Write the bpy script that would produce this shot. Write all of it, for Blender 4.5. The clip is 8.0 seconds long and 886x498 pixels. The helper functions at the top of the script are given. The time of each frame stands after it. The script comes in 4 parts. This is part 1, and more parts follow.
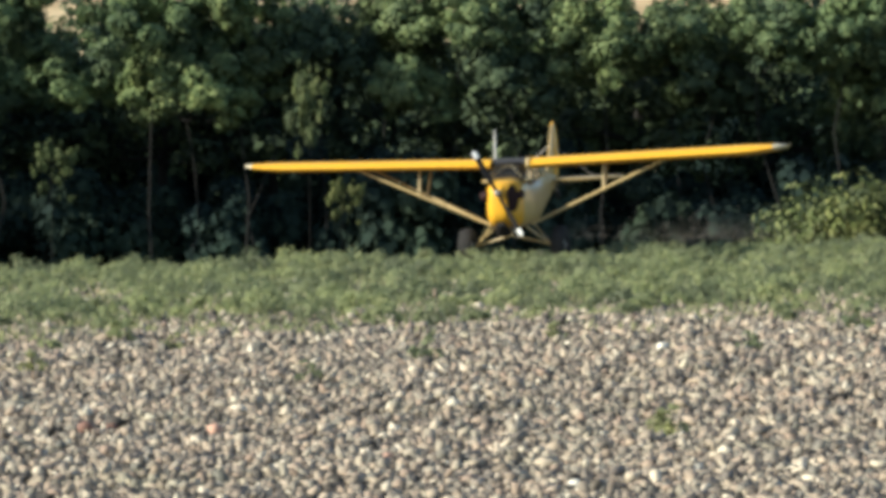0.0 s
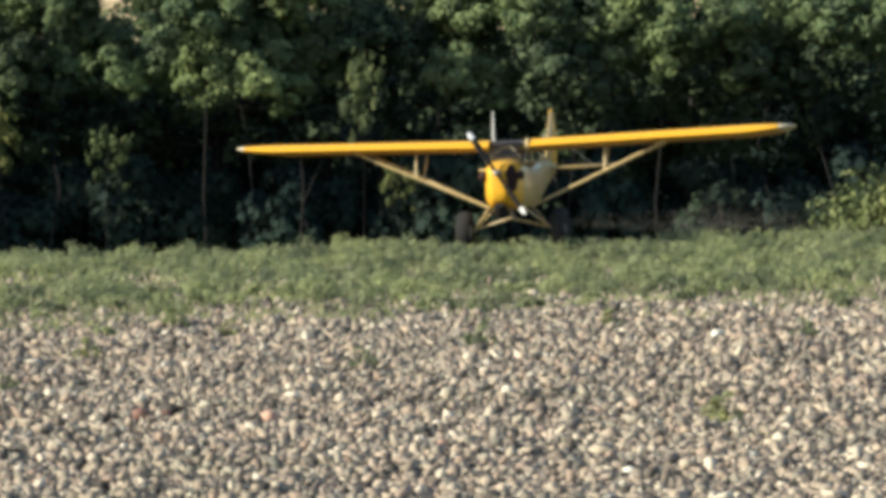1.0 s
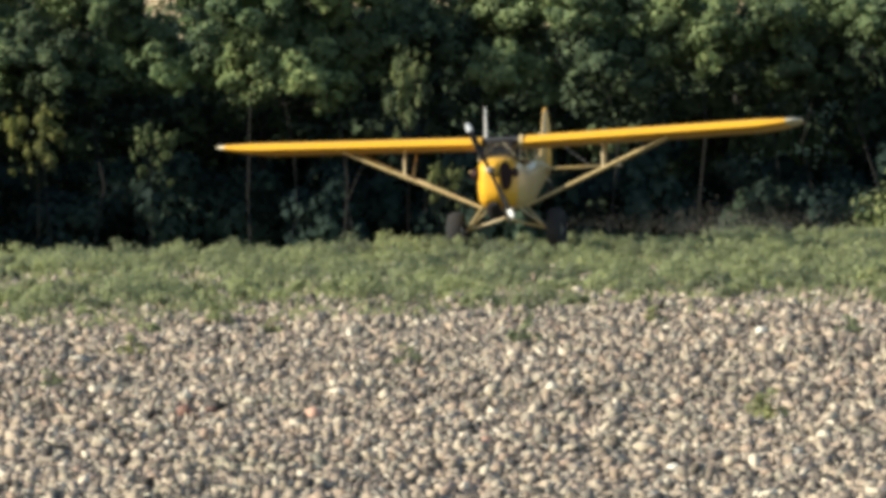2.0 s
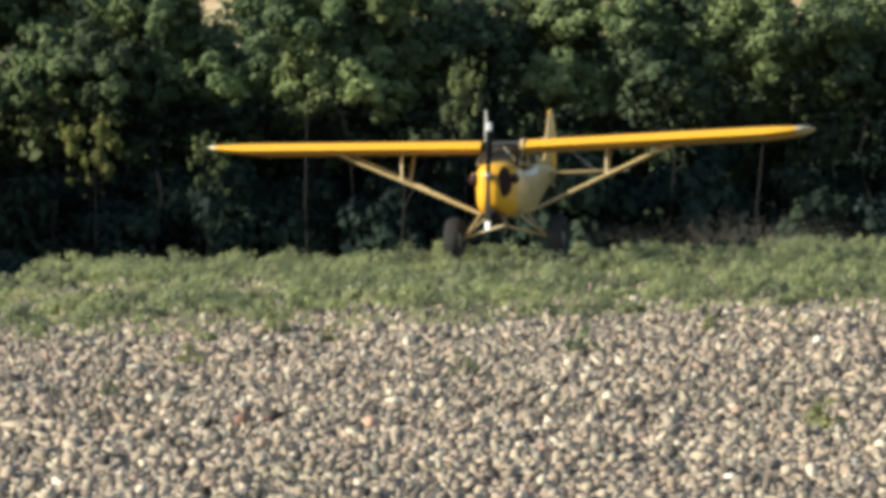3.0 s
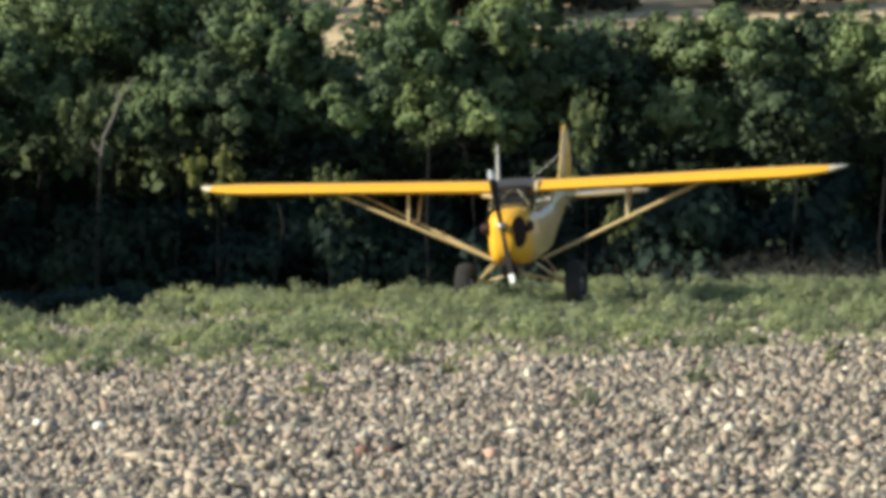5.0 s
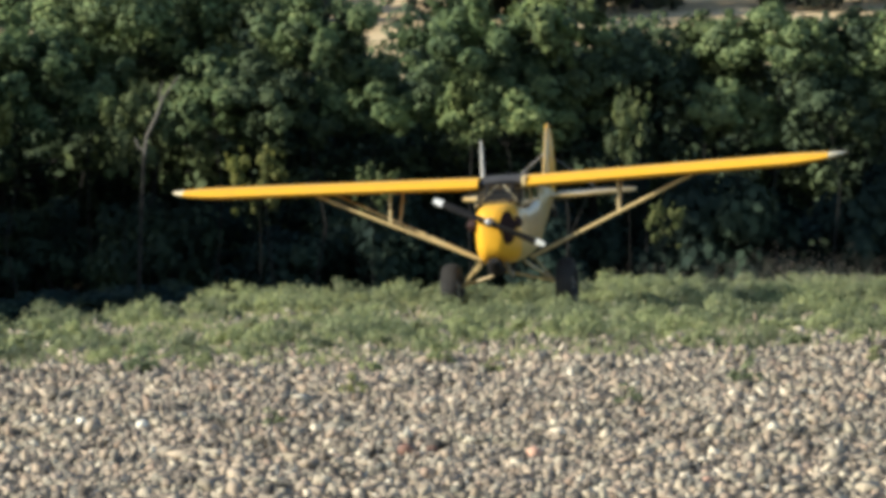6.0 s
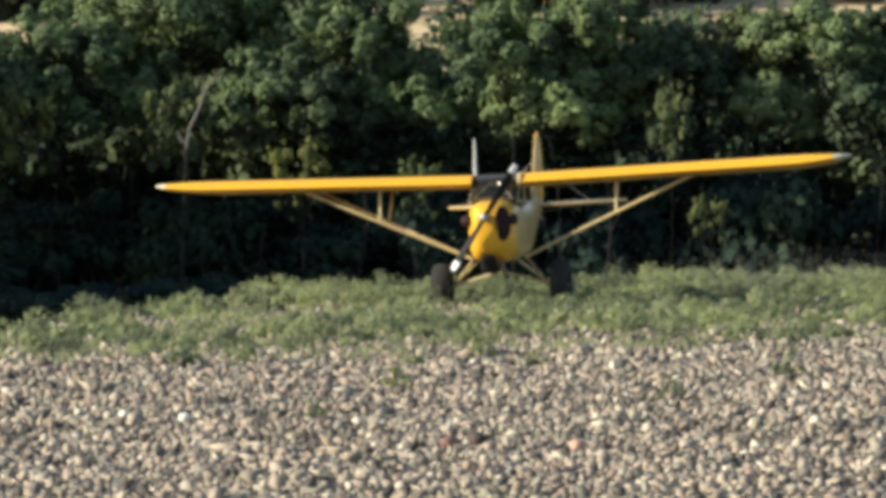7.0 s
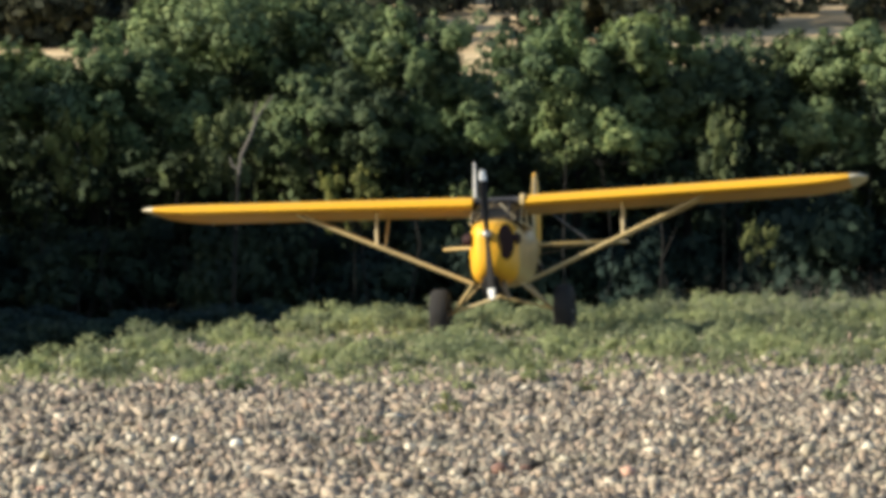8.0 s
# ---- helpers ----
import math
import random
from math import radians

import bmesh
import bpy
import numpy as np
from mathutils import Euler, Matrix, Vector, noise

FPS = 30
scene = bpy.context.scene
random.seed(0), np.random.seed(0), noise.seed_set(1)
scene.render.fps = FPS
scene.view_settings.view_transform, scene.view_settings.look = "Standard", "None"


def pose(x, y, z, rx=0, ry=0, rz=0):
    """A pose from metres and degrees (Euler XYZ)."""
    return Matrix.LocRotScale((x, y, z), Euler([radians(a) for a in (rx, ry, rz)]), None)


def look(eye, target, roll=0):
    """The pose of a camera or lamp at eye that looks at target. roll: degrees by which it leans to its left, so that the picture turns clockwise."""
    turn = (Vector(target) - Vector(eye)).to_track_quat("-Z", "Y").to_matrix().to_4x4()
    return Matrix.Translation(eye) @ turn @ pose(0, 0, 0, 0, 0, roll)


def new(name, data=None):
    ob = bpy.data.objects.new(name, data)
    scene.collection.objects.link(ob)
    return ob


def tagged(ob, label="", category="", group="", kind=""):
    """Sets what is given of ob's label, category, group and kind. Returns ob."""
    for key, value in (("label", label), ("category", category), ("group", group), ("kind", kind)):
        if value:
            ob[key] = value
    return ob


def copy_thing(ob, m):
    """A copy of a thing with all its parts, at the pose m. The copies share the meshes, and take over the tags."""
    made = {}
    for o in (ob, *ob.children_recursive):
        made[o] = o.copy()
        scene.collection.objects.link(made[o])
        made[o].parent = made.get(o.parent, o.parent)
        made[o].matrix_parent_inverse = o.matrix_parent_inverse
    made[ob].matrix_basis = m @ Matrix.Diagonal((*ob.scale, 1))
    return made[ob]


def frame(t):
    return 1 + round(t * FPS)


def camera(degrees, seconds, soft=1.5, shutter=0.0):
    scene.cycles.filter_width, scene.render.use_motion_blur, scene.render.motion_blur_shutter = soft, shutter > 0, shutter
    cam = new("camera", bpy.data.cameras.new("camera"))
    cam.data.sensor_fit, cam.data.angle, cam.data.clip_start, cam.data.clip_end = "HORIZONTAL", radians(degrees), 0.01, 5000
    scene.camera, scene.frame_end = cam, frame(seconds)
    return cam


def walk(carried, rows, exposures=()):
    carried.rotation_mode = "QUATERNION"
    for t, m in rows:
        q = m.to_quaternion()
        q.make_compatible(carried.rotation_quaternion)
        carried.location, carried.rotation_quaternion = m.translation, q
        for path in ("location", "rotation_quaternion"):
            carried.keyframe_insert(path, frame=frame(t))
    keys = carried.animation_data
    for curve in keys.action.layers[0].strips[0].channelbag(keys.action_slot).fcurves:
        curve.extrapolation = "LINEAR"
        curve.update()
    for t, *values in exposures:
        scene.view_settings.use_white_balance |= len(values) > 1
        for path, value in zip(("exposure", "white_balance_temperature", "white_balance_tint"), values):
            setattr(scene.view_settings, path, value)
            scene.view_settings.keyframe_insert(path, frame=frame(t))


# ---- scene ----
cam = camera(12.573, 8.0, soft=4.7, shutter=0.0)

# The camera stands on the bar, 2.1 m up, and is turned by hand: seconds, turn to the left, tilt (degrees).
EYE = (0.0, 0.0, 2.1)
TURNS = [
    (0.0, -2.6975, -1.4156), (0.5, -2.2916, -1.5144), (1.0, -1.9217, -1.6003), (1.5, -1.6016, -1.6493),
    (2.8, -0.6765, -1.5746), (3.0, -0.4810, -1.5144), (3.5, 0.0, -1.3915), (4.0, 0.4431, -1.2188),
    (4.5, 0.8861, -1.1080), (5.8, 1.7353, -1.0566), (6.0, 1.8581, -1.0839), (6.5, 2.1037, -1.1449),
    (7.0, 2.4598, -1.1819), (7.5, 2.8894, -1.0959), (8.0, 3.1962, -0.8131),
]
# the picture's brightness and white balance drift a little: seconds, stops, kelvin, tint
DRIFT = [(0.0, 0.54, 6050, 7), (0.5, 0.54, 6080, 7), (1.2, 0.54, 6280, 9), (3.4, 0.56, 6330, 9),
         (4.4, 0.54, 6150, 7), (6.3, 0.54, 6150, 8), (7.2, 0.54, 6330, 9), (8.0, 0.57, 6450, 10)]
walk(cam, [(t, pose(*EYE, 90 + tilt, 0, turn)) for t, turn, tilt in TURNS], DRIFT)

# ---- light: late sun low from the left, clear sky ----
SUN_UP, SUN_FROM = 24.5, Vector((-0.961, -0.276, 0)).normalized()
world = bpy.data.worlds.new("sky")
scene.world = world
world.use_nodes = True
wn = world.node_tree.nodes
sky = wn.new("ShaderNodeTexSky")
sky.sky_type = "NISHITA"
sky.sun_disc = False
sky.sun_elevation = radians(SUN_UP)
sky.sun_rotation = math.atan2(SUN_FROM.x, SUN_FROM.y)
wn["Background"].inputs[1].default_value = 0.125
world.node_tree.links.new(sky.outputs[0], wn["Background"].inputs[0])
sun = new("sun", bpy.data.lights.new("sun", "SUN"))
sun.data.energy, sun.data.angle, sun.data.color = 5.0, radians(0.6), (1.0, 0.92, 0.75)
sun_at = SUN_FROM * math.cos(radians(SUN_UP)) + Vector((0, 0, math.sin(radians(SUN_UP))))
sun.matrix_world = look(sun_at * 200, (0, 0, 0))


# ---- materials ----
def material(name, rough=0.8, metal=0.0):
    m = bpy.data.materials.new(name)
    m.use_nodes = True
    nt = m.node_tree
    b = nt.nodes["Principled BSDF"]
    b.inputs["Roughness"].default_value, b.inputs["Metallic"].default_value = rough, metal
    return m, nt, b


def ramp(nt, source, stops):
    r = nt.nodes.new("ShaderNodeValToRGB")
    while len(r.color_ramp.elements) < len(stops):
        r.color_ramp.elements.new(0.5)
    for e, (p, c) in zip(r.color_ramp.elements, stops):
        e.position, e.color = p, (*c, 1)
    nt.links.new(source, r.inputs[0])
    return r.outputs[0]


def noise_tex(nt, size, detail=4.0, coords="Object"):
    c = nt.nodes.new("ShaderNodeTexCoord")
    n = nt.nodes.new("ShaderNodeTexNoise")
    n.inputs["Scale"].default_value, n.inputs["Detail"].default_value = 1.0 / size, detail
    nt.links.new(c.outputs[coords], n.inputs["Vector"])
    return n.outputs[0]


def mix(nt, fac, a, b, kind="MIX"):
    m = nt.nodes.new("ShaderNodeMix")
    m.data_type, m.blend_type = "RGBA", kind
    for key, v in ((0, fac), (6, a), (7, b)):
        if isinstance(v, (int, float)):
            m.inputs[key].default_value = v
        elif isinstance(v, tuple):
            m.inputs[key].default_value = (*v, 1)
        else:
            nt.links.new(v, m.inputs[key])
    return m.outputs[2]


def bump(nt, b, height, strength, distance):
    n = nt.nodes.new("ShaderNodeBump")
    n.inputs["Strength"].default_value, n.inputs["Distance"].default_value = strength, distance
    nt.links.new(height, n.inputs["Height"])
    nt.links.new(n.outputs[0], b.inputs["Normal"])


def paint(name, colour, rough=0.4, metal=0.0, dirt=0.25, coat=0.0, gloss=0.5):
    """Painted, moulded or metal surface with fine dirt and uneven gloss."""
    m, nt, b = material(name, rough, metal)
    n1, n2 = noise_tex(nt, 0.35), noise_tex(nt, 0.03, 6)
    dark = tuple(c * (1 - dirt) + 0.25 * dirt * 0.4 for c in colour)
    nt.links.new(mix(nt, ramp(nt, mix(nt, 0.35, n1, n2), [(0.38, (0, 0, 0)), (0.68, (1, 1, 1))]), colour, dark), b.inputs["Base Color"])
    r = nt.nodes.new("ShaderNodeMapRange")
    r.inputs[3].default_value, r.inputs[4].default_value = max(rough - 0.1, 0.03), min(rough + 0.15, 1)
    nt.links.new(n1, r.inputs[0])
    nt.links.new(r.outputs[0], b.inputs["Roughness"])
    b.inputs["Coat Weight"].default_value = coat
    b.inputs["Specular IOR Level"].default_value = gloss
    bump(nt, b, n2, 0.08, 0.004)
    return m


def foliage(name, stops, through_light=0.35, spread=((0.72, 0.8, 0.8), (1.34, 1.2, 0.85)), gloss=0.12):
    """Leaves: each leaf its own tone, some light comes through."""
    m, nt, b = material(name, 0.65)
    g = nt.nodes.new("ShaderNodeNewGeometry")
    oi = nt.nodes.new("ShaderNodeObjectInfo")
    col = ramp(nt, g.outputs["Random Per Island"], stops)
    big = ramp(nt, noise_tex(nt, 1.6, 3), [(0.35, (0.62, 0.62, 0.68)), (0.65, (1.25, 1.2, 1.0))])
    col = mix(nt, 1.0, col, big, "MULTIPLY")
    tree = ramp(nt, oi.outputs["Random"], [(0.0, spread[0]), (0.5, (1, 1, 1)), (1.0, spread[1])])
    col = mix(nt, 1.0, col, tree, "MULTIPLY")
    nt.links.new(col, b.inputs["Base Color"])
    b.inputs["Specular IOR Level"].default_value = gloss
    tr = nt.nodes.new("ShaderNodeBsdfTranslucent")
    nt.links.new(col, tr.inputs[0])
    sh = nt.nodes.new("ShaderNodeMixShader")
    sh.inputs[0].default_value = through_light
    nt.links.new(b.outputs[0], sh.inputs[1])
    nt.links.new(tr.outputs[0], sh.inputs[2])
    nt.links.new(sh.outputs[0], nt.nodes["Material Output"].inputs[0])
    return m


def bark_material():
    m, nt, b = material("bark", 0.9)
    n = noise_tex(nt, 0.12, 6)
    # far darker than real bark: the wood's shade is put into these tones
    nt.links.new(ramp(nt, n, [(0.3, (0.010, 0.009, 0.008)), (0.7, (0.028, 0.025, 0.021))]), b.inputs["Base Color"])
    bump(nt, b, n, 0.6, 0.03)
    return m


def stone_material():
    """River stones: every stone has its own tone, with mottling."""
    m, nt, b = material("river_stone", 0.75)
    g = nt.nodes.new("ShaderNodeNewGeometry")
    oi = nt.nodes.new("ShaderNodeObjectInfo")
    add = nt.nodes.new("ShaderNodeMath")
    add.operation = "ADD"
    nt.links.new(g.outputs["Random Per Island"], add.inputs[0])
    nt.links.new(oi.outputs["Random"], add.inputs[1])
    fr = nt.nodes.new("ShaderNodeMath")
    fr.operation = "FRACT"
    nt.links.new(add.outputs[0], fr.inputs[0])
    tone = ramp(nt, fr.outputs[0], [
        (0.0, (0.033, 0.030, 0.026)), (0.16, (0.115, 0.099, 0.083)), (0.3, (0.343, 0.288, 0.229)), (0.40, (0.177, 0.162, 0.141)),
        (0.53, (0.437, 0.373, 0.293)), (0.64, (0.328, 0.249, 0.195)), (0.74, (0.449, 0.401, 0.317)), (0.84, (0.140, 0.140, 0.126)),
        (0.95, (0.505, 0.451, 0.357)), (0.995, (0.692, 0.648, 0.534))])
    n = noise_tex(nt, 0.03, 5)
    tone = mix(nt, 1.0, tone, ramp(nt, n, [(0.3, (0.75, 0.75, 0.75)), (0.7, (1.14, 1.12, 1.1))]), "MULTIPLY")
    # damp, mossy and dusty stretches of the bed
    bed = ramp(nt, noise_tex(nt, 1.3, 4), [(0.32, (0.82, 0.80, 0.70)), (0.5, (1.03, 0.98, 0.91)), (0.68, (1.13, 1.05, 0.95))])
    nt.links.new(mix(nt, 1.0, tone, bed, "MULTIPLY"), b.inputs["Base Color"])
    bump(nt, b, n, 0.35, 0.006)
    return m


def ground_material():
    """Gravelly silt on the bar, leaf cover with shade put into its dark tone by the trees, dry straw-coloured grass on
    the hill.
    """
    m, nt, b = material("ground", 1.0)
    b.inputs["Specular IOR Level"].default_value = 0.0
    geo = nt.nodes.new("ShaderNodeNewGeometry")
    sep = nt.nodes.new("ShaderNodeSeparateXYZ")
    nt.links.new(geo.outputs["Position"], sep.inputs[0])
    n1, n2, n3 = noise_tex(nt, 0.06, 6), noise_tex(nt, 0.9, 5), noise_tex(nt, 9.0, 6)
    silt = mix(nt, 1.0, ramp(nt, n1, [(0.3, (0.06, 0.05, 0.038)), (0.5, (0.14, 0.115, 0.085)), (0.7, (0.28, 0.235, 0.17))]),
               ramp(nt, n2, [(0.35, (0.8, 0.8, 0.78)), (0.65, (1.1, 1.05, 1.0))]), "MULTIPLY")
    shaded_litter = ramp(nt, n2, [(0.3, (0.025, 0.022, 0.015)), (0.7, (0.06, 0.05, 0.032))])
    straw = mix(nt, 1.0, ramp(nt, n3, [(0.3, (0.52, 0.37, 0.20)), (0.55, (0.70, 0.53, 0.31)), (0.75, (0.78, 0.62, 0.38))]),
                ramp(nt, noise_tex(nt, 1.8, 6), [(0.3, (0.7, 0.7, 0.7)), (0.7, (1.1, 1.1, 1.1))]), "MULTIPLY")
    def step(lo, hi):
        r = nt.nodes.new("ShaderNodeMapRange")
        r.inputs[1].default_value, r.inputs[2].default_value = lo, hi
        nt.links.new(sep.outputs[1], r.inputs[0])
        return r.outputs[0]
    col = mix(nt, step(80, 92), silt, shaded_litter)
    # low channel ground gets the same dark tone, standing in for its shade
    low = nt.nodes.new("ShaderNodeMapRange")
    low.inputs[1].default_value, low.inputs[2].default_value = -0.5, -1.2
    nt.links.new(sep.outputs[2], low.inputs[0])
    col = mix(nt, low.outputs[0], col, shaded_litter)
    col = mix(nt, step(170, 185), col, straw)
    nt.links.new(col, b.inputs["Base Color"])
    bump(nt, b, n1, 0.8, 0.05)
    return m


def glass_material():
    m, nt, b = material("tinted_window", 0.06)
    b.inputs["Base Color"].default_value = (0.12, 0.12, 0.11, 1)
    b.inputs["Transmission Weight"].default_value = 0.9
    b.inputs["Specular IOR Level"].default_value = 0.25
    b.inputs["IOR"].default_value = 1.2
    return m


YELLOW = paint("yellow_fabric_paint", (0.74, 0.39, 0.02), 0.4, 0, 0.10, 0.0, 0.4)
# duller yellow of fuselage and tail; the flank's shade is put into it
PALE = paint("shade_yellow_paint", (0.55, 0.375, 0.125), 0.38, 0, 0.22, 0.35)
STRUT = paint("cream_yellow_paint", (0.58, 0.44, 0.20), 0.4, 0, 0.2, 0.1)
CREAM = paint("cream_paint", (0.68, 0.58, 0.36), 0.4, 0, 0.2, 0.2)
BLACK = paint("black_paint", (0.014, 0.013, 0.013), 0.6, 0, 0.1, 0.0, 0.15)
MAROON = paint("dark_red_baffle", (0.024, 0.007, 0.006), 0.7, 0, 0.1, 0.0, 0.2)
RUBBER = paint("tyre_rubber", (0.022, 0.021, 0.02), 0.9, 0, 0.25, 0.0, 0.2)
STEEL = paint("grey_steel", (0.4, 0.4, 0.4), 0.35, 0.9)
WHITE = paint("white_paint", (0.85, 0.85, 0.82), 0.4)
GREY = paint("pale_grey_paint", (0.42, 0.43, 0.42), 0.45)
SEAT = paint("dark_upholstery", (0.03, 0.026, 0.024), 0.8)
GLASS = glass_material()
BARK = bark_material()
DEADWOOD = paint("bleached_wood", (0.17, 0.15, 0.12), 0.9, 0, 0.5)
STONE = stone_material()
RED_STONE = paint("red_stone", (0.22, 0.11, 0.075), 0.8, 0, 0.4)
PINK_STONE = paint("pink_stone", (0.55, 0.32, 0.22), 0.8, 0, 0.3)
WHITE_STONE = paint("white_quartz", (0.82, 0.76, 0.62), 0.6, 0, 0.15)
DUST = paint("pale_dust", (0.42, 0.38, 0.32), 1.0, 0, 0.1, 0.0, 0.05)
GROUND = ground_material()
LEAF = foliage("broad_leaf", [(0.0, (0.078, 0.121, 0.062)), (0.5, (0.136, 0.189, 0.093)), (1.0, (0.230, 0.284, 0.138))], 0.15, ((0.75, 0.80, 0.80), (1.28, 1.20, 0.95)))
# darker copy of the broad leaf, with shade put into the colour
LEAF_SHADE = foliage("shade_toned_leaf", [(0.0, (0.043, 0.065, 0.043)), (0.5, (0.069, 0.100, 0.060)), (1.0, (0.112, 0.150, 0.085))], 0.15, ((0.75, 0.80, 0.80), (1.28, 1.20, 0.95)))
LEAF_PALE = foliage("pale_leaf", [(0.0, (0.09, 0.12, 0.05)), (0.5, (0.135, 0.165, 0.072)), (1.0, (0.185, 0.205, 0.098))], 0.25)
LEAF_OAK = foliage("far_oak_leaf", [(0.0, (0.05, 0.060, 0.045)), (0.6, (0.075, 0.086, 0.066)), (1.0, (0.105, 0.115, 0.09))])
# shrub leaves in a blue-dark tone that paints the shade under the trees
SHADE_SHRUB = foliage("shade_shrub_leaf", [(0.0, (0.042, 0.070, 0.064)), (0.6, (0.052, 0.083, 0.074)), (1.0, (0.066, 0.100, 0.086))], 0.4, gloss=0.02)
GRASS = foliage("dry_grass_blade", [(0.0, (0.23, 0.29, 0.16)), (0.6, (0.31, 0.35, 0.20)), (1.0, (0.42, 0.41, 0.27))], 0.5)
WEED = foliage("weed_leaf", [(0.0, (0.255, 0.300, 0.165)), (0.5, (0.320, 0.358, 0.200)), (0.95, (0.385, 0.412, 0.235)), (1.0, (0.48, 0.45, 0.29))], 0.5)


# ---- mesh helpers ----
def part(name, bm, mat, parent=None, label="", smooth=True):
    me = bpy.data.meshes.new(name)
    bmesh.ops.recalc_face_normals(bm, faces=bm.faces)
    bm.to_mesh(me)
    bm.free()
    me.materials.append(mat)
    if smooth:
        me.shade_smooth()
        me.set_sharp_from_angle(angle=radians(38))
    ob = new(name, me)
    if parent:
        ob.parent = parent
    if label:
        ob["label"] = label
    return ob


def raw(name, verts, faces, mat, smooth=False):
    """A mesh from numpy arrays, (n, 3) places and (m, k) corners."""
    me = bpy.data.meshes.new(name)
    verts, faces = np.asarray(verts, np.float32), np.asarray(faces, np.int32)
    k = faces.shape[1]
    me.vertices.add(len(verts))
    me.vertices.foreach_set("co", verts.ravel())
    me.loops.add(faces.size)
    me.loops.foreach_set("vertex_index", faces.ravel())
    me.polygons.add(len(faces))
    me.polygons.foreach_set("loop_start", np.arange(0, faces.size, k, dtype=np.int32))
    me.update(calc_edges=True)
    me.materials.append(mat)
    if smooth:
        me.shade_smooth()
    return me


def tube(bm, points, radii, sides=8, flat=1.0):
    """A tapered, capped tube along points. flat squeezes it to a streamlined section."""
    rings = []
    pts = [Vector(p) for p in points]
    for i, p in enumerate(pts):
        d = (pts[min(i + 1, len(pts) - 1)] - pts[max(i - 1, 0)]).normalized()
        side = d.cross(Vector((0, 1, 0)))
        if side.length < 0.05:
            side = d.cross(Vector((1, 0, 0)))
        side.normalize()
        other = d.cross(side).normalized()
        r = radii[i] if isinstance(radii, (list, tuple)) else radii
        rings.append([bm.verts.new(p + side * (r * flat * math.cos(a)) + other * (r * math.sin(a))) for a in (2 * math.pi * k / sides for k in range(sides))])
    for a, b in zip(rings, rings[1:]):
        for k in range(sides):
            bm.faces.new((a[k], a[(k + 1) % sides], b[(k + 1) % sides], b[k]))
    bm.faces.new(rings[0][::-1])
    bm.faces.new(rings[-1])
    return bm


def loft(sections, closed_ends=True):
    """A skin over sections, each a list of places with the same count."""
    bm = bmesh.new()
    rings = [[bm.verts.new(p) for p in s] for s in sections]
    n = len(rings[0])
    for a, b in zip(rings, rings[1:]):
        for k in range(n):
            bm.faces.new((a[k], a[(k + 1) % n], b[(k + 1) % n], b[k]))
    if closed_ends:
        bm.faces.new(rings[0][::-1])
        bm.faces.new(rings[-1])
    return bm


def oval(y, half, low, high, n=20, power=2.6):
    """A rounded-square section across y."""
    out = []
    for k in range(n):
        a = 2 * math.pi * k / n
        c, s = math.cos(a), math.sin(a)
        out.append((half * math.copysign(abs(c) ** (2 / power), c), y, (low + high) / 2 + (high - low) / 2 * math.copysign(abs(s) ** (2 / power), s)))
    return out


# ---- the ground ----
def near_edge(x):
    """Where the bare stones end and the weeds begin."""
    return 47.6 + (0.68 if x < 0 else 0.58) * x


def far_edge(x):
    """The crest of the bar towards the trees."""
    return 70.5 + 0.95 * x + 0.02 * x * x if x > -5 else 66.3


def left_edge(y):
    """The crest of the bar towards the river channel."""
    return -7.5 + max(0.0, min(1.0, (y - 45) / 25)) * 2.1


def smooth_step(v):
    v = max(0.0, min(1.0, v))
    return v * v * (3 - 2 * v)


def height(x, y):
    bar = -0.12 * smooth_step((y - 50) / 20) + 0.05 * noise.noise((x * 0.35, y * 0.35, 0))
    drop = max(smooth_step((y - far_edge(x) - 3.0) / 7), smooth_step((left_edge(y) - x) / 4) if y > 12 else smooth_step((-9 - x) / 6))
    z = bar * (1 - drop) - 1.7 * drop
    if y > 170:
        u = y - 170
        z += 0.125 * u * smooth_step(u / 60) - 0.00009 * min(u, 690) ** 2 + 1.6 * noise.noise((x * 0.012, y * 0.012, 3)) * smooth_step(u / 50)
    return z


def ground():
    def spread(inner, step, outer, centre):
        v = list(np.arange(-inner, inner + 0.01, step))
        d = step
        while v[-1] < outer:
            d *= 1.35
            v.append(v[-1] + d)
            v.insert(0, v[0] - d)
        return [centre + a for a in v]
    xs, ys = spread(18, 0.6, 3000, 0), spread(44, 0.8, 3000, 58)
    verts = [(x, y, height(x, y)) for y in ys for x in xs]
    n = len(xs)
    faces = [(j * n + i, j * n + i + 1, (j + 1) * n + i + 1, (j + 1) * n + i) for j in range(len(ys) - 1) for i in range(n - 1)]
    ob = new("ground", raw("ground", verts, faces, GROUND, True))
    return tagged(ob, "stony river bar, leaf cover darkened for shade by the trees, and a dry grass hill behind", "ground", kind="structure")


GROUND_SHEET = ground()
RNG = np.random.default_rng(7)

ICO = bmesh.new()
bmesh.ops.create_icosphere(ICO, subdivisions=1, radius=1)
ICO_V = np.array([v.co for v in ICO.verts], np.float32)
ICO_F = np.array([[v.index for v in f.verts] for f in ICO.faces], np.int32)
ICO.free()


OCT_V = np.array([(1, 0, 0), (-1, 0, 0), (0, 1, 0), (0, -1, 0), (0, 0, 1), (0, 0, -1)], np.float32) * 1.15
OCT_F = np.array([(0, 2, 4), (2, 1, 4), (1, 3, 4), (3, 0, 4), (2, 0, 5), (1, 2, 5), (3, 1, 5), (0, 3, 5)], np.int32)
CUBE_V = np.array([(x, y, z) for x in (-0.8, 0.8) for y in (-0.8, 0.8) for z in (-0.75, 0.75)], np.float32)
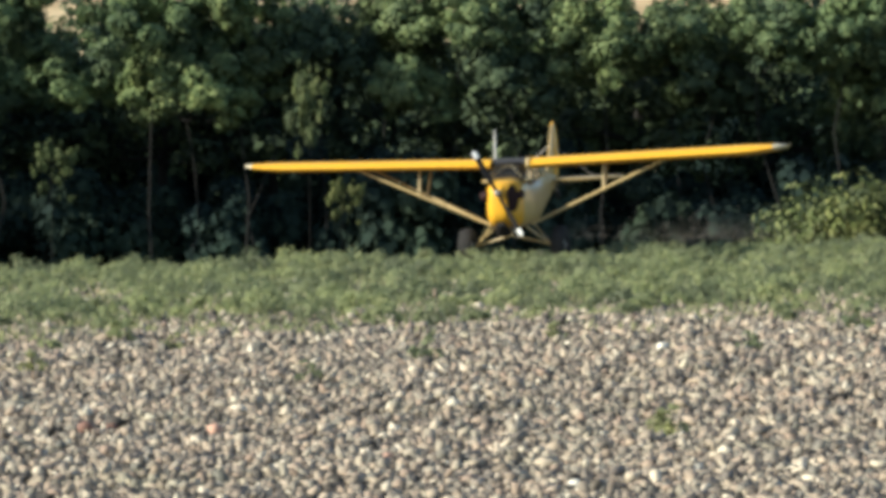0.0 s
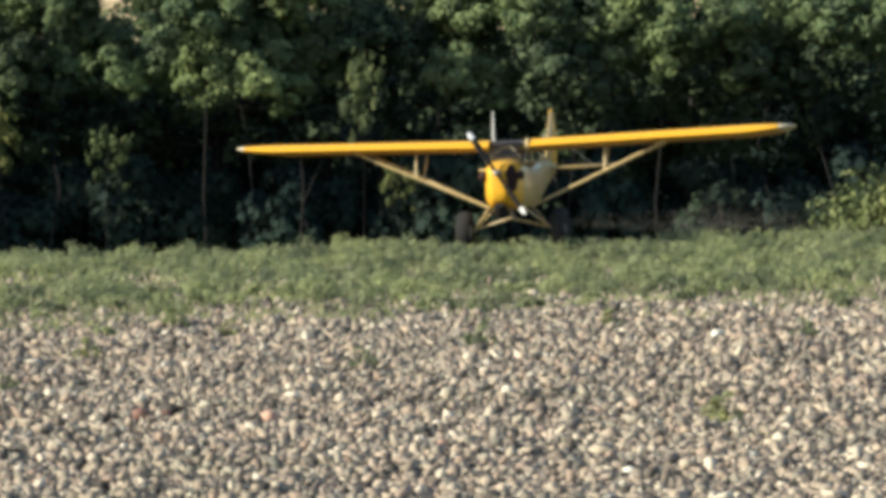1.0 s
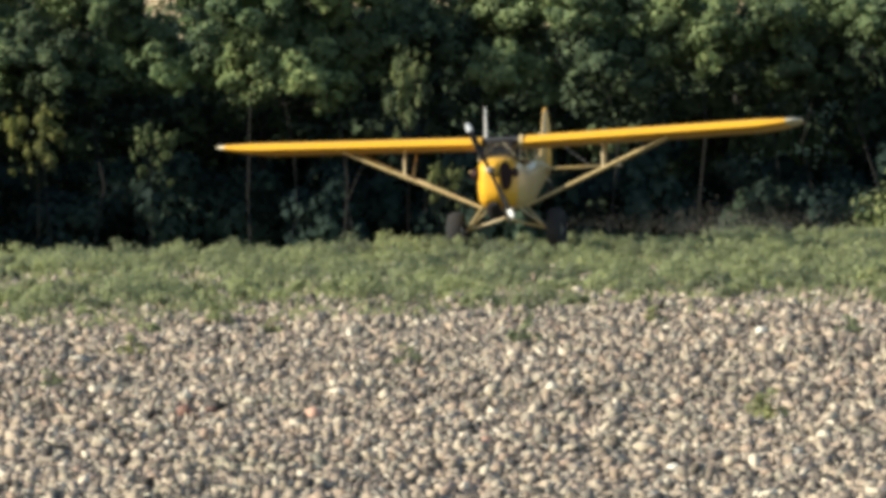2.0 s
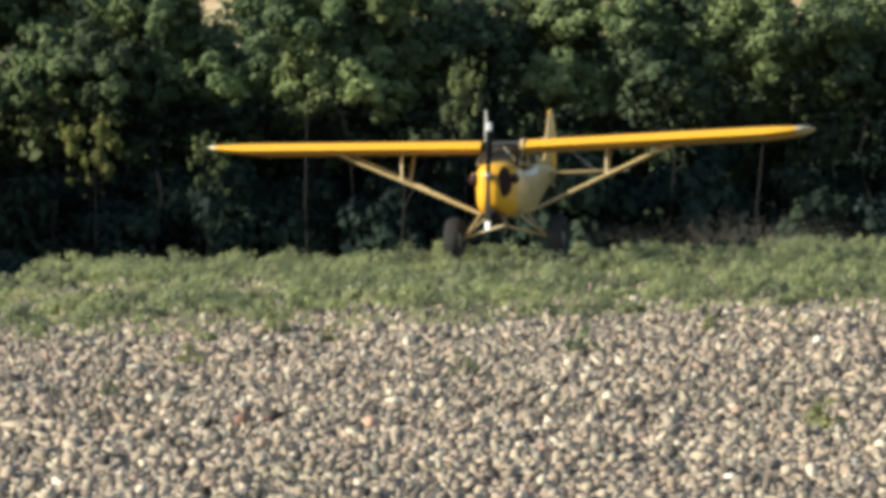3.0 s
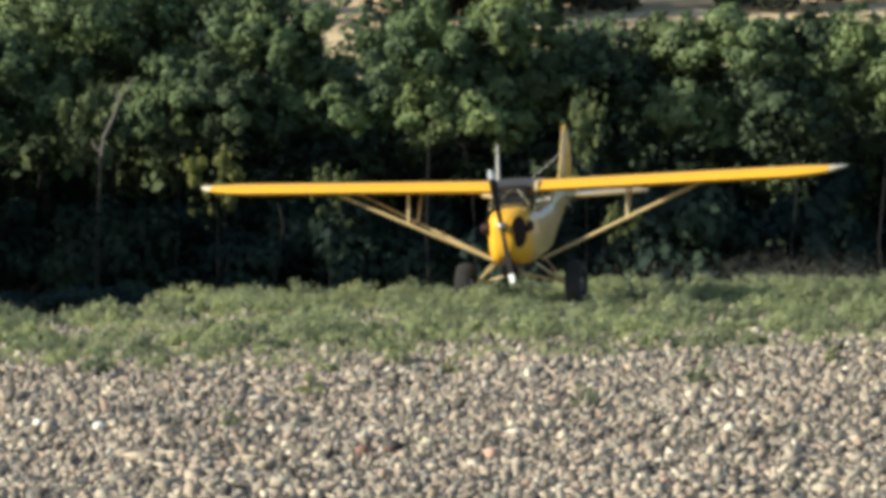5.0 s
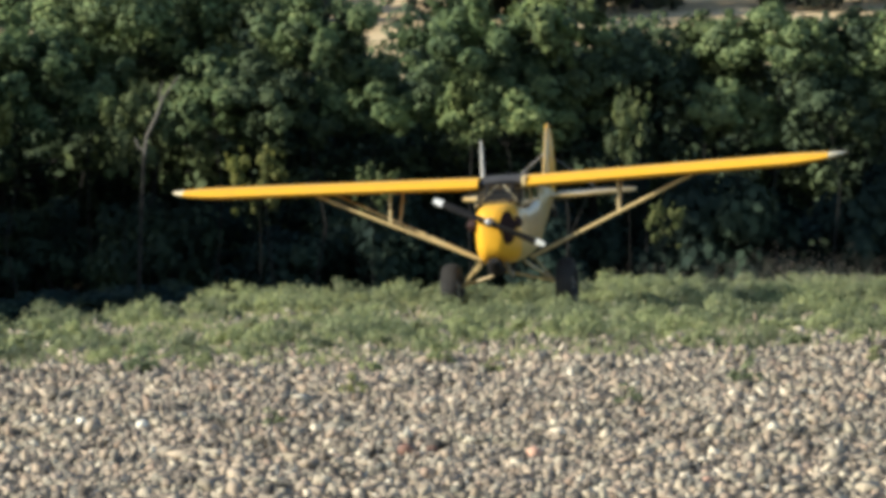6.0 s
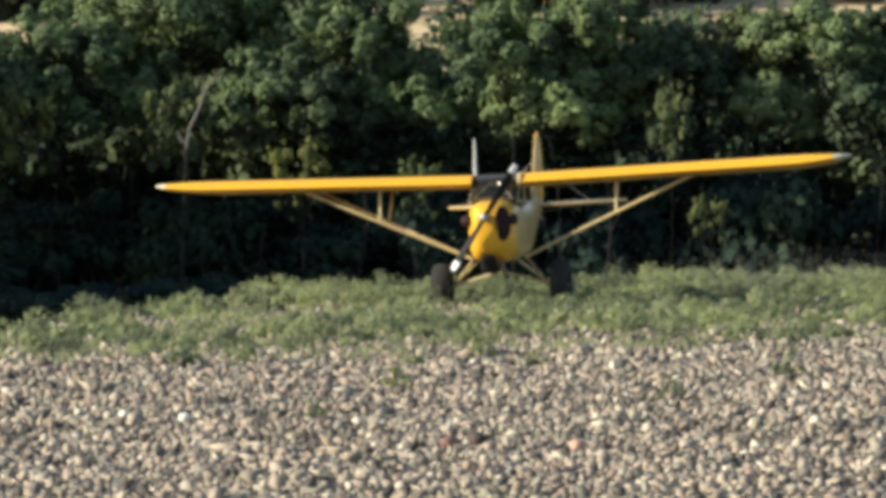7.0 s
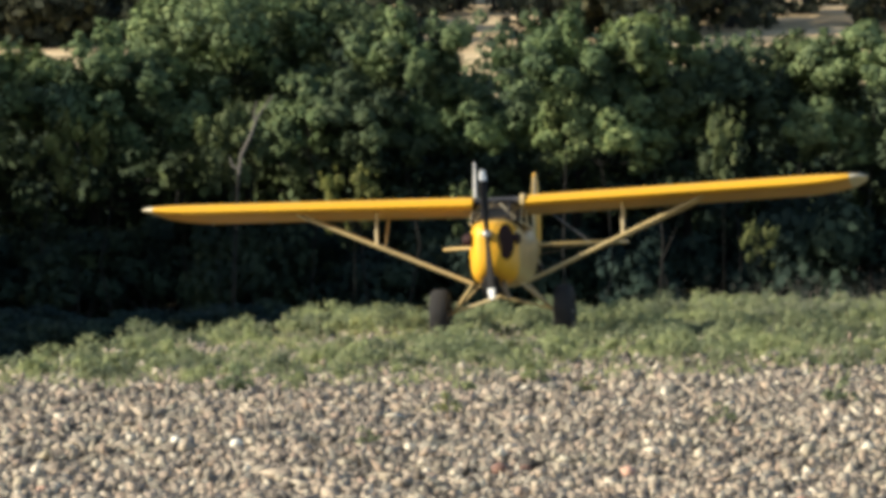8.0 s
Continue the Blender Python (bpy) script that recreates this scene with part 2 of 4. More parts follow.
CUBE_F = np.array([(0, 1, 3), (0, 3, 2), (4, 6, 7), (4, 7, 5), (0, 4, 5), (0, 5, 1), (2, 3, 7), (2, 7, 6), (0, 2, 6), (0, 6, 4), (1, 5, 7), (1, 7, 3)], np.int32)


def stone_bed(name, start, end, shape_v, shape_f, label):
    """A bed of angular river stones, too many to count, between two distances."""
    spots = []
    y = start
    while y < end:
        pitch = (0.034 if y < 29 else 0.0405) + 0.0008 * (y - 17)
        half = 0.183 * y + 0.3
        for x in np.arange(-half, half, pitch):
            e = near_edge(x) + 2.4 * noise.noise((x * 0.6, y * 0.4, 5)) + 1.4 * noise.noise((x * 2, y * 1.5, 9))
            keep = 1.0 if y < e else max(0.33, 0.8 - (y - e) * 0.07)
            if keep and RNG.random() < keep * 0.8 and x > left_edge(y) - 0.5:
                spots.append((x, y))
        y += pitch * 1.05
    n = len(spots)
    k = len(shape_v)
    c = np.array(spots) + RNG.uniform(-0.03, 0.03, (n, 2))
    size = (0.73 if start < 25 else 0.87) * np.clip(RNG.lognormal(math.log(0.0245), 0.5, n), 0.009, 0.062) * (1 + 0.008 * (c[:, 1] - 17))
    axes = size[:, None] * np.stack([RNG.uniform(0.75, 2.1, n), RNG.uniform(0.5, 1.15, n), RNG.uniform(0.28, 0.95, n)], 1)
    z = np.array([height(x, y) for x, y in c]) + axes[:, 2] * RNG.uniform(0.15, 1.1, n)
    v = shape_v[None] * axes[:, None, :] * RNG.uniform(0.5, 1.3, (n, k, 3))
    a, tip = RNG.uniform(0, 2 * np.pi, n), RNG.normal(0, 0.6, n)
    ct, st = np.cos(tip)[:, None], np.sin(tip)[:, None]
    v = np.stack([v[..., 0] * ct - v[..., 2] * st, v[..., 1], v[..., 0] * st + v[..., 2] * ct], -1)
    ca, sa = np.cos(a)[:, None], np.sin(a)[:, None]
    v = np.stack([v[..., 0] * ca - v[..., 1] * sa, v[..., 0] * sa + v[..., 1] * ca, v[..., 2]], -1)
    v += np.concatenate([c, z[:, None]], 1)[:, None, :]
    f = (shape_f[None] + (np.arange(n) * k)[:, None, None]).reshape(-1, 3)
    ob = new(name, raw(name, v.reshape(-1, 3), f, STONE))
    return tagged(ob, label, "gravel", kind="stuff")


stone_bed("gravel", 19.0, 29.0, CUBE_V, CUBE_F, "loose grey, tan and pinkish river stones covering the bar")
stone_bed("gravel", 29.0, 65.0, OCT_V, OCT_F, "river stones thinning out among the weeds")


# ---- plants ----
def leaf_cloud(centres, radii, counts, size, up=0.35, shell=0.55, rise=0.0, slim=1.0, outward=None):
    """Small folded leaf sprays round clump centres: arrays of places and of four-cornered faces."""
    vs = []
    for i, (c, r, k) in enumerate(zip(centres, radii, counts)):
        d = RNG.normal(0, 1, (k, 3))
        d /= np.linalg.norm(d, axis=1)[:, None]
        p = np.asarray(c) + d * (r * RNG.uniform(shell, 1.08, k) ** 0.7)[:, None] * np.array([1, 1, 0.8])
        nrm = d * 1.5 + RNG.normal(0, 0.46, (k, 3)) + np.array([0, 0, up])
        if outward is not None:
            nrm += outward[i]
        nrm /= np.linalg.norm(nrm, axis=1)[:, None]
        t = np.cross(nrm, RNG.normal(0, 1, (k, 3)))
        if rise:
            t = RNG.normal(0, 0.5, (k, 3)) + d * 0.6 + np.array([0, 0, rise])
            nrm = np.cross(t, RNG.normal(0, 1, (k, 3)))
            nrm *= np.sign((nrm * (d + np.array([0, 0, 0.5]))).sum(1))[:, None]
            nrm /= np.linalg.norm(nrm, axis=1)[:, None] + 1e-6
        t /= np.linalg.norm(t, axis=1)[:, None] + 1e-6
        b = np.cross(nrm, t)
        s = (size * RNG.uniform(0.6, 1.4, k))[:, None]
        w = s * RNG.uniform(0.35, 0.6, k)[:, None] * slim
        vs.append(np.stack([p - t * s * 0.5, p - b * w + nrm * s * 0.12, p + t * s * 0.6, p + b * w + nrm * s * 0.12], 1))
    v = np.concatenate(vs).reshape(-1, 3)
    return v, np.arange(len(v)).reshape(-1, 4)


def tree(name, tall, wide, clumps, leaves, leaf, mat, low=0.18, label="", trunk_r=0.2, lean=0.0, limbs=9):
    """A tree at the origin: tapered trunk with limbs, and a crown of leaf clumps with gaps."""
    base = new(name)
    bm = bmesh.new()
    top = Vector((lean, 0.1 * lean, tall * 0.72))
    mid = Vector((lean * 0.3 + RNG.normal(0, 0.15), RNG.normal(0, 0.15), tall * 0.35))
    tube(bm, [(0, 0, -0.3), (0.02, 0, 0.4), mid, top], [trunk_r * 1.3, trunk_r, trunk_r * 0.7, trunk_r * 0.25], 9)
    # boughs carry the clumps, with gaps between them; small sprays break the outline
    def envelope(h, q, a):
        r = wide / 2 * math.sin(math.pi * min(1, 0.18 + 0.8 * (h - low) / (1 - low))) ** 0.7 * q
        return Vector((lean * h + r * math.cos(a), r * math.sin(a), tall * h * 0.92))
    boughs = [envelope(low + (1 - low) * (k + RNG.random()) / 9, 0.45 + 0.4 * RNG.random(), 2.4 * k + RNG.uniform(0, 1.2)) for k in range(9)]
    centres, radii = [], []
    for k in range(clumps):
        c = boughs[k % 9] + Vector(RNG.normal(0, 0.115 * wide, 3)) if k % 5 else envelope(low + (1 - low) * RNG.random() ** 0.8, 0.9, RNG.uniform(0, 6.28))
        c.z = max(c.z, tall * low * 0.85)
        centres.append(tuple(c))
        radii.append((0.055 + 0.115 * RNG.random() ** 1.3) * wide)
    for k in range(clumps):
        c = Vector(centres[k])
        axis = Vector((lean * c.z / tall, 0, c.z * 0.8))
        c += (c - axis).normalized() * radii[k] * RNG.uniform(0.8, 1.5) + Vector((0, 0, radii[k] * RNG.uniform(-0.3, 0.9)))
        centres.append(tuple(c))
        radii.append(RNG.uniform(0.02, 0.05) * wide)
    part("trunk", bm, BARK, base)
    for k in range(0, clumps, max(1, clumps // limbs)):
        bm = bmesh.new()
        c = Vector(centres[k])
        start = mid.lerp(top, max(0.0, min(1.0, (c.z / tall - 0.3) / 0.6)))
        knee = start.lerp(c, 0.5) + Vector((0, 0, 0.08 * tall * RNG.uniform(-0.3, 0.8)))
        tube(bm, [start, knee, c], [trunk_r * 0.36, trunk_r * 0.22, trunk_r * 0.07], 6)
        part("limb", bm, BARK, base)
    v, f = leaf_cloud(centres, radii, [max(6, int(leaves * (r * r) / sum(q * q for q in radii))) for r in radii], leaf * 1.15, 0.35, 0.65, 0.0, 0.68)
    crown = new("crown", raw("crown", v, f, mat))
    crown.parent = base
    return tagged(base, label, "tree")


# elevation of the tree line over the eye (tangent), by direction (tangent, to the right)
LINE = [(-0.166, 0.0352), (-0.147, 0.0354), (-0.128, 0.036), (-0.122, 0.048), (-0.070, 0.048), (-0.063, 0.0365), (-0.055, 0.033),
        (-0.049, 0.033), (-0.045, 0.040), (-0.035, 0.043), (-0.021, 0.046), (0.0, 0.043), (0.010, 0.0355), (0.035, 0.035), (0.054, 0.037),
        (0.077, 0.040), (0.092, 0.040), (0.113, 0.0385), (0.134, 0.046), (0.157, 0.046)]


def line_at(u):
    """The lowest top over a crown's breadth."""
    return min(float(np.interp(u + d, [a for a, _ in LINE], [b for _, b in LINE])) for d in (-0.013, -0.006, 0, 0.006, 0.013))


def crowned_tree(tall, low, wide, leaves, leaf, mat, label, lobes=7):
    """A broad-leaved tree at the origin: a crown of several lobes, each of many leaf clumps, on a forked trunk."""
    base = new("riverside_tree")
    lean = RNG.normal(0, 0.06) * wide
    r0 = 0.010 + 0.0020 * tall
    fork = Vector((0.4 * lean, RNG.normal(0, 0.1), low + 0.12 * (tall - low)))
    bm = bmesh.new()
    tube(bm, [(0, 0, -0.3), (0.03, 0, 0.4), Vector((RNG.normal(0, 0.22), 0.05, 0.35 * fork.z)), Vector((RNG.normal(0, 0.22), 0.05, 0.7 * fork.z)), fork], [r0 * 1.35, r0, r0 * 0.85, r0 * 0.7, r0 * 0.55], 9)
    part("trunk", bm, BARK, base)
    deep = tall - low
    centres, radii, outward = [], [], []
    for k in range(lobes):
        h = (k + RNG.uniform(0.2, 0.8)) / lobes
        spread = wide / 2 * (1 - h ** 2.6) ** 0.5 * RNG.uniform(0.55, 0.8)
        a = 2.4 * k + RNG.uniform(-0.5, 0.5)
        size = min(0.27 * wide, 0.40 * deep) * RNG.uniform(0.65, 1.1)
        c = Vector((lean * h + spread * math.cos(a), spread * math.sin(a), low + size * 0.7 + (deep - 1.5 * size) * h))
        bm = bmesh.new()
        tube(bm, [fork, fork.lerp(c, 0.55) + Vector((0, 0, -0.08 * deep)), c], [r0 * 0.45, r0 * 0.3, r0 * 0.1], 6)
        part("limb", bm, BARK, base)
        for q in range(9):
            d = Vector(RNG.normal(0, 1, 3)) + Vector((0, 0, 0.35))
            d.normalize()
            r = size * RNG.uniform(0.26, 0.5)
            centres.append(tuple(c + Vector((d.x, d.y, d.z * 0.75)) * size * RNG.uniform(0.55, 1.05)))
            radii.append(r)
            outward += [tuple(d * 1.3)] * 3
            for sprig in range(2):
                e = (d + Vector(RNG.normal(0, 0.7, 3))).normalized()
                centres.append(tuple(Vector(centres[-1 - sprig]) + e * r * 1.15))
                radii.append(r * RNG.uniform(0.22, 0.4))
    total = sum(q * q for q in radii)
    v, f = leaf_cloud(centres, radii, [max(8, int(leaves * r * r / total)) for r in radii], leaf, 0.2, 0.6, 0.0, 0.72, outward)
    crown = new("crown", raw("crown", v, f, mat))
    crown.parent = base
    return tagged(base, label, "tree")


# the crowns of the first rows: direction (tangent, to the right), distance, top and foot of the crown over the eye (tangents), breadth
CROWNS = [
    (-0.1575, 114.0, 0.0376, 0.0098, 3.8), (-0.1393, 113.6, 0.0411, 0.0070, 4.2), (-0.1196, 115.0, 0.0376, 0.0084, 3.6), (-0.1238, 119.0, 0.0499, 0.0281, 2.8),
    (-0.1055, 116.0, 0.0541, 0.0239, 5.5), (-0.0894, 113.5, 0.0309, 0.0056, 3.4), (-0.0802, 117.0, 0.0499, 0.0295, 3.9), (-0.0746, 113.0, 0.0295, 0.0077, 3.0),
    (-0.0648, 113.2, 0.0457, 0.0218, 3.4), (-0.0493, 113.6, 0.0295, 0.0070, 3.4), (-0.0254, 111.8, 0.0461, 0.0148, 4.2), (-0.0170, 112.2, 0.0281, 0.0042, 3.9),
    (-0.0023, 112.8, 0.0447, 0.0267, 3.8), (0.0012, 113.0, 0.0309, 0.0112, 2.8), (0.0181, 114.5, 0.0372, 0.0141, 3.4), (0.0336, 116.0, 0.0393, 0.0169, 3.3),
    (0.0511, 114.0, 0.0422, 0.0211, 4.1), (0.0406, 113.6, 0.0239, 0.0056, 2.6), (0.0715, 116.0, 0.0407, 0.0225, 3.8), (0.0870, 113.0, 0.0386, 0.0126, 4.4),
    (0.0645, 113.0, 0.0267, 0.0084, 2.7), (0.1052, 116.0, 0.0379, 0.0211, 3.1), (0.1151, 113.5, 0.0253, 0.0084, 2.7), (0.1263, 112.8, 0.0393, 0.0155, 4.7),
    (0.1474, 112.2, 0.0415, 0.0183, 4.1), (0.1572, 113.6, 0.0267, 0.0014, 3.1), (0.1670, 116.0, 0.0393, 0.0197, 3.3),
]

# the crowns that stand in shade, given the darker leaf copy
SHADE_TONED = (6, 7, 13, 14, 15, 18, 20, 21, 22)


def forest():
    for k, (u, yy, top, foot, wide) in enumerate(CROWNS):
        shade_toned = k in SHADE_TONED
        label = "dense green broad-leaved tree at the river's edge, shade put into its leaf colour" if shade_toned else "leafy mid-green broad-leaved tree at the river's edge"
        xx = u * yy
        g = height(xx, yy)
        deep = (top - foot) * yy
        ob = crowned_tree(2.1 + top * yy - g, 2.1 + foot * yy - g, wide, int(1150 * wide * min(deep, wide) ** 0.5 + 2500), 0.15, LEAF_SHADE if shade_toned else LEAF, label, 5 if deep < 2.2 else 8)
        ob.location = (xx, yy, g)
        tagged(ob, group="trees along the river")
    # back rows use the darker leaf copy to paint shade between the crowns
    back = tree("bank_tree", 9.0, 7.0, 44, 3200, 0.30, LEAF_SHADE, 0.42, "tall leafy tree on the bank, shade put into its leaf colour", 0.24)
    spots = []
    for y0, gap, cut, x in ((121, 3.7, 0.88, -24.0), (129, 3.8, 0.90, -27.0), (137, 4.0, 0.90, -28.0), (144, 3.8, 0.90, -29.0)):
        while x < 27:
            spots.append((x + RNG.uniform(-0.9, 0.9), y0 + RNG.uniform(-1.6, 1.6), cut, 0))
            x += gap * RNG.uniform(0.8, 1.2)
    # added trees out of view to the left, which shade the wood and the channel
    for k in range(14):
        yy = 113 - 2.2 * k
        spots.append((-23.5 - 3.0 * RNG.random() - 0.2 * k, yy + RNG.uniform(-0.7, 0.7), 0.0, 8.6))
        spots.append((-30 - 5 * RNG.random(), yy + RNG.uniform(-1, 1), 0.0, 10.0))
    for k, (xx, yy, cut, fixed) in enumerate(spots):
        want = 2.1 + (line_at(xx / yy) + 0.0005) * yy * cut * RNG.uniform(0.92, 1.0) if cut else fixed * RNG.uniform(0.94, 1.05)
        g = height(xx, yy)
        s = (want - g) / 9.15
        m = Matrix.LocRotScale((xx, yy, g), Euler((0, 0, RNG.uniform(0, 6.28))), None)
        ob = copy_thing(back, m) if k else back
        ob.matrix_basis = m
        w = min(s, 1.0) * RNG.uniform(0.92, 1.12)
        ob.scale = (w, w, s)
        tagged(ob, group="trees along the river")


forest()


def shrub(name, tall, wide, clumps, leaves, leaf, mat, label):
    base = new(name)
    centres, radii = [], []
    for k in range(clumps):
        a, q = RNG.uniform(0, 2 * math.pi), math.sqrt(RNG.random())
        h = tall * (0.15 + 0.75 * RNG.random() * (1 - 0.5 * q))
        c = (wide / 2 * q * math.cos(a), wide / 2 * q * math.sin(a), h)
        centres.append(c)
        radii.append(RNG.uniform(0.12, 0.22) * wide)
        if k % 3 == 0:
            bm = bmesh.new()
            tube(bm, [(0.1 * c[0], 0.1 * c[1], -0.1), (0.5 * c[0], 0.5 * c[1], 0.5 * h), c], [0.03 * tall ** 0.5, 0.02 * tall ** 0.5, 0.006], 5)
            part("stem", bm, BARK, base)
    v, f = leaf_cloud(centres, radii, [leaves // clumps] * clumps, leaf)
    crown = new("crown", raw("crown", v, f, mat))
    crown.parent = base
    return tagged(base, label, "shrub")


def understory():
    one = shrub("shrub", 3.0, 3.4, 24, 2300, 0.2, SHADE_SHRUB, "leafy green shrub under the trees, shade put into its leaf colour")
    two = shrub("shrub", 3.0, 2.6, 20, 1800, 0.19, SHADE_SHRUB, "leafy green shrub under the trees, shade put into its leaf colour")
    first = [one, two]
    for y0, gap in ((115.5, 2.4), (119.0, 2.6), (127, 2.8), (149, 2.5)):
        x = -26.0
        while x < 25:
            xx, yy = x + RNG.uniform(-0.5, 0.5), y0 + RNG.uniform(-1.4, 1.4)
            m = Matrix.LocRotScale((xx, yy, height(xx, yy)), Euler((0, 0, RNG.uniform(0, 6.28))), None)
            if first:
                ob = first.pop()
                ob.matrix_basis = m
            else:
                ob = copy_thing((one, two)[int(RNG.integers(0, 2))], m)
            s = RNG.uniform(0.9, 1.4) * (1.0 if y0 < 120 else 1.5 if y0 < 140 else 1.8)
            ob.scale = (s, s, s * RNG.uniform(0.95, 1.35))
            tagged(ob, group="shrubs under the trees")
            x += gap * RNG.uniform(0.8, 1.2)
    # added shrubs that cover the pale channel floor with a dark shade tone
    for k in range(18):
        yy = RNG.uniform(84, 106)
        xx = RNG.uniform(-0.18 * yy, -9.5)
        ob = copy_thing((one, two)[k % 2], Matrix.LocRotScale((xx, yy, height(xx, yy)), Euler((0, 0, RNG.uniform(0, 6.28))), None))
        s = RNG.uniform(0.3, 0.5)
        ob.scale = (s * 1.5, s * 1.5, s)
        tagged(ob, "low shrub added to darken the shaded channel", group="brambles in the channel")


understory()


def hill_oaks():
    first = tree("hill_oak", 7.0, 8.4, 36, 640, 0.76, LEAF_OAK, 0.06, "grey-green oak standing on the dry hillside", 0.3)
    placed = 0
    while placed < 170:
        u, yy = RNG.uniform(-0.2, 0.2) if placed < 110 else RNG.uniform(-0.19, -0.09), RNG.uniform(215, 520)
        xx = u * yy
        up = (height(xx, yy) - 2.1) / yy
        lo = 0.0362 if u < -0.07 else 0.0445 if u < -0.038 else 0.037 if u < 0.008 else 0.0405
        lo += 0.0015 * noise.noise((u * 60, 0, 2))
        if not lo < up < lo + 0.008:
            continue
        m = Matrix.LocRotScale((xx, yy, height(xx, yy)), Euler((0, 0, RNG.uniform(0, 6.28))), None)
        ob = first if not placed else copy_thing(first, m)
        ob.matrix_basis = m
        s = RNG.uniform(0.55, 1.1)
        ob.scale = (s, s, s)
        tagged(ob, group="oaks on the hill")
        placed += 1


hill_oaks()


def pale_plants():
    """Paler saplings and willow shrubs that stand out before the dark trees, some put in for sunlit patches of foliage:
    direction, distance, top over the eye, size.
    """
    pale = "pale yellow-green sapling before the dark trees"
    willow = "grey-green willow shrub before the dark trees"
    sap = tree("sapling", 4.0, 1.7, 16, 900, 0.13, LEAF_PALE, 0.66, pale, 0.012, 0.0, 4)
    wil = shrub("willow_shrub", 2.0, 2.6, 22, 2200, 0.11, LEAF_PALE, willow)
    done = set()
    for kind, u, yy, top, s in ((sap, 0.0140, 107.5, 0.0235, 0.7), (sap, -0.078, 107.5, 0.0085, 0.8),
                                (wil, 0.140, 94, -0.0030, 1.1), (wil, 0.152, 93, 0.0010, 1.2), (wil, 0.163, 92, 0.003, 1.1),
                                (sap, 0.0222, 107.5, -0.006, 0.5), (sap, -0.050, 107.5, 0.004, 0.6),
                                (sap, -0.1083, 109.0, 0.0245, 1.0), (sap, -0.1120, 109.4, 0.0215, 0.8), (sap, -0.1475, 109.0, 0.0225, 1.0)):
        xx = u * yy
        g = height(xx, yy)
        base_h = 4.0 if kind is sap else 2.0
        m = Matrix.LocRotScale((xx, yy, g), Euler((0, 0, RNG.uniform(0, 6.28))), None)
        ob = copy_thing(kind, m) if kind in done else kind
        done.add(kind)
        ob.matrix_basis = m
        ob.scale = (s, s, (2.1 + top * yy - g) / base_h)
    # a bare leaning trunk, shade put into the dark lower part, bleached above
    ob = new("bare_trunk")
    x0, y0 = -0.107 * 107.5, 107.5
    g = height(x0, y0)
    bm = bmesh.new()
    tube(bm, [(-0.2, 0.5, -0.2), (-0.12, 0.3, 2.0), (0.0, 0, 4.3)], [0.035, 0.03, 0.045], 9)
    part("trunk_base", bm, BARK, ob, "lower trunk coloured dark for shade")
    bm = bmesh.new()
    tube(bm, [(0.0, 0, 4.25), (0.08, 0, 4.8), (0.33, 0, 5.3), (0.50, 0, 5.8), (0.92, 0.1, 6.4)], [0.042, 0.045, 0.045, 0.036, 0.016], 9)
    tube(bm, [(0.02, 0, 4.4), (-0.16, 0, 4.5), (-0.24, 0.02, 4.75)], [0.045, 0.035, 0.015], 7)
    tube(bm, [(0.45, 0, 5.6), (0.42, 0, 5.95), (0.5, 0, 6.25)], [0.03, 0.02, 0.01], 7)
    part("bare_wood", bm, DEADWOOD, ob, "bleached bare wood")
    ob.location = (x0, y0, g)
    tagged(ob, "bleached leaning dead trunk before the dark trees", "dead tree")


pale_plants()


# bare stony gaps in the weed belt: place and half breadths
BARE = [(-2.4, 57.0, 0.75, 4.2), (-4.4, 56.8, 0.8, 3.2), (-6.1, 51.8, 0.6, 2.4), (1.6, 60.5, 0.6, 2.4), (-0.6, 55.0, 0.5, 1.8), (4.6, 64.0, 0.5, 2.0)]


def weed_cover(x, y):
    """How thick the weeds stand: 0 on the bare stones, 1 in the middle of the belt."""
    if x < left_edge(y) - 0.8 or y > far_edge(x) + 4.5:
        return 0.0
    e = near_edge(x) + 1.6 * noise.noise((x * 0.5, y * 0.3, 5)) + 0.8 * noise.noise((x * 2.1, y * 0.8, 1))
    cover = smooth_step((y - e + 4.0) / 8.0)
    for gx, gy, rx, ry in BARE:
        d = ((x - gx) / rx) ** 2 + ((y - gy) / ry) ** 2
        cover *= 0.05 + 0.95 * smooth_step(1.3 * (d - 0.5))
    return cover


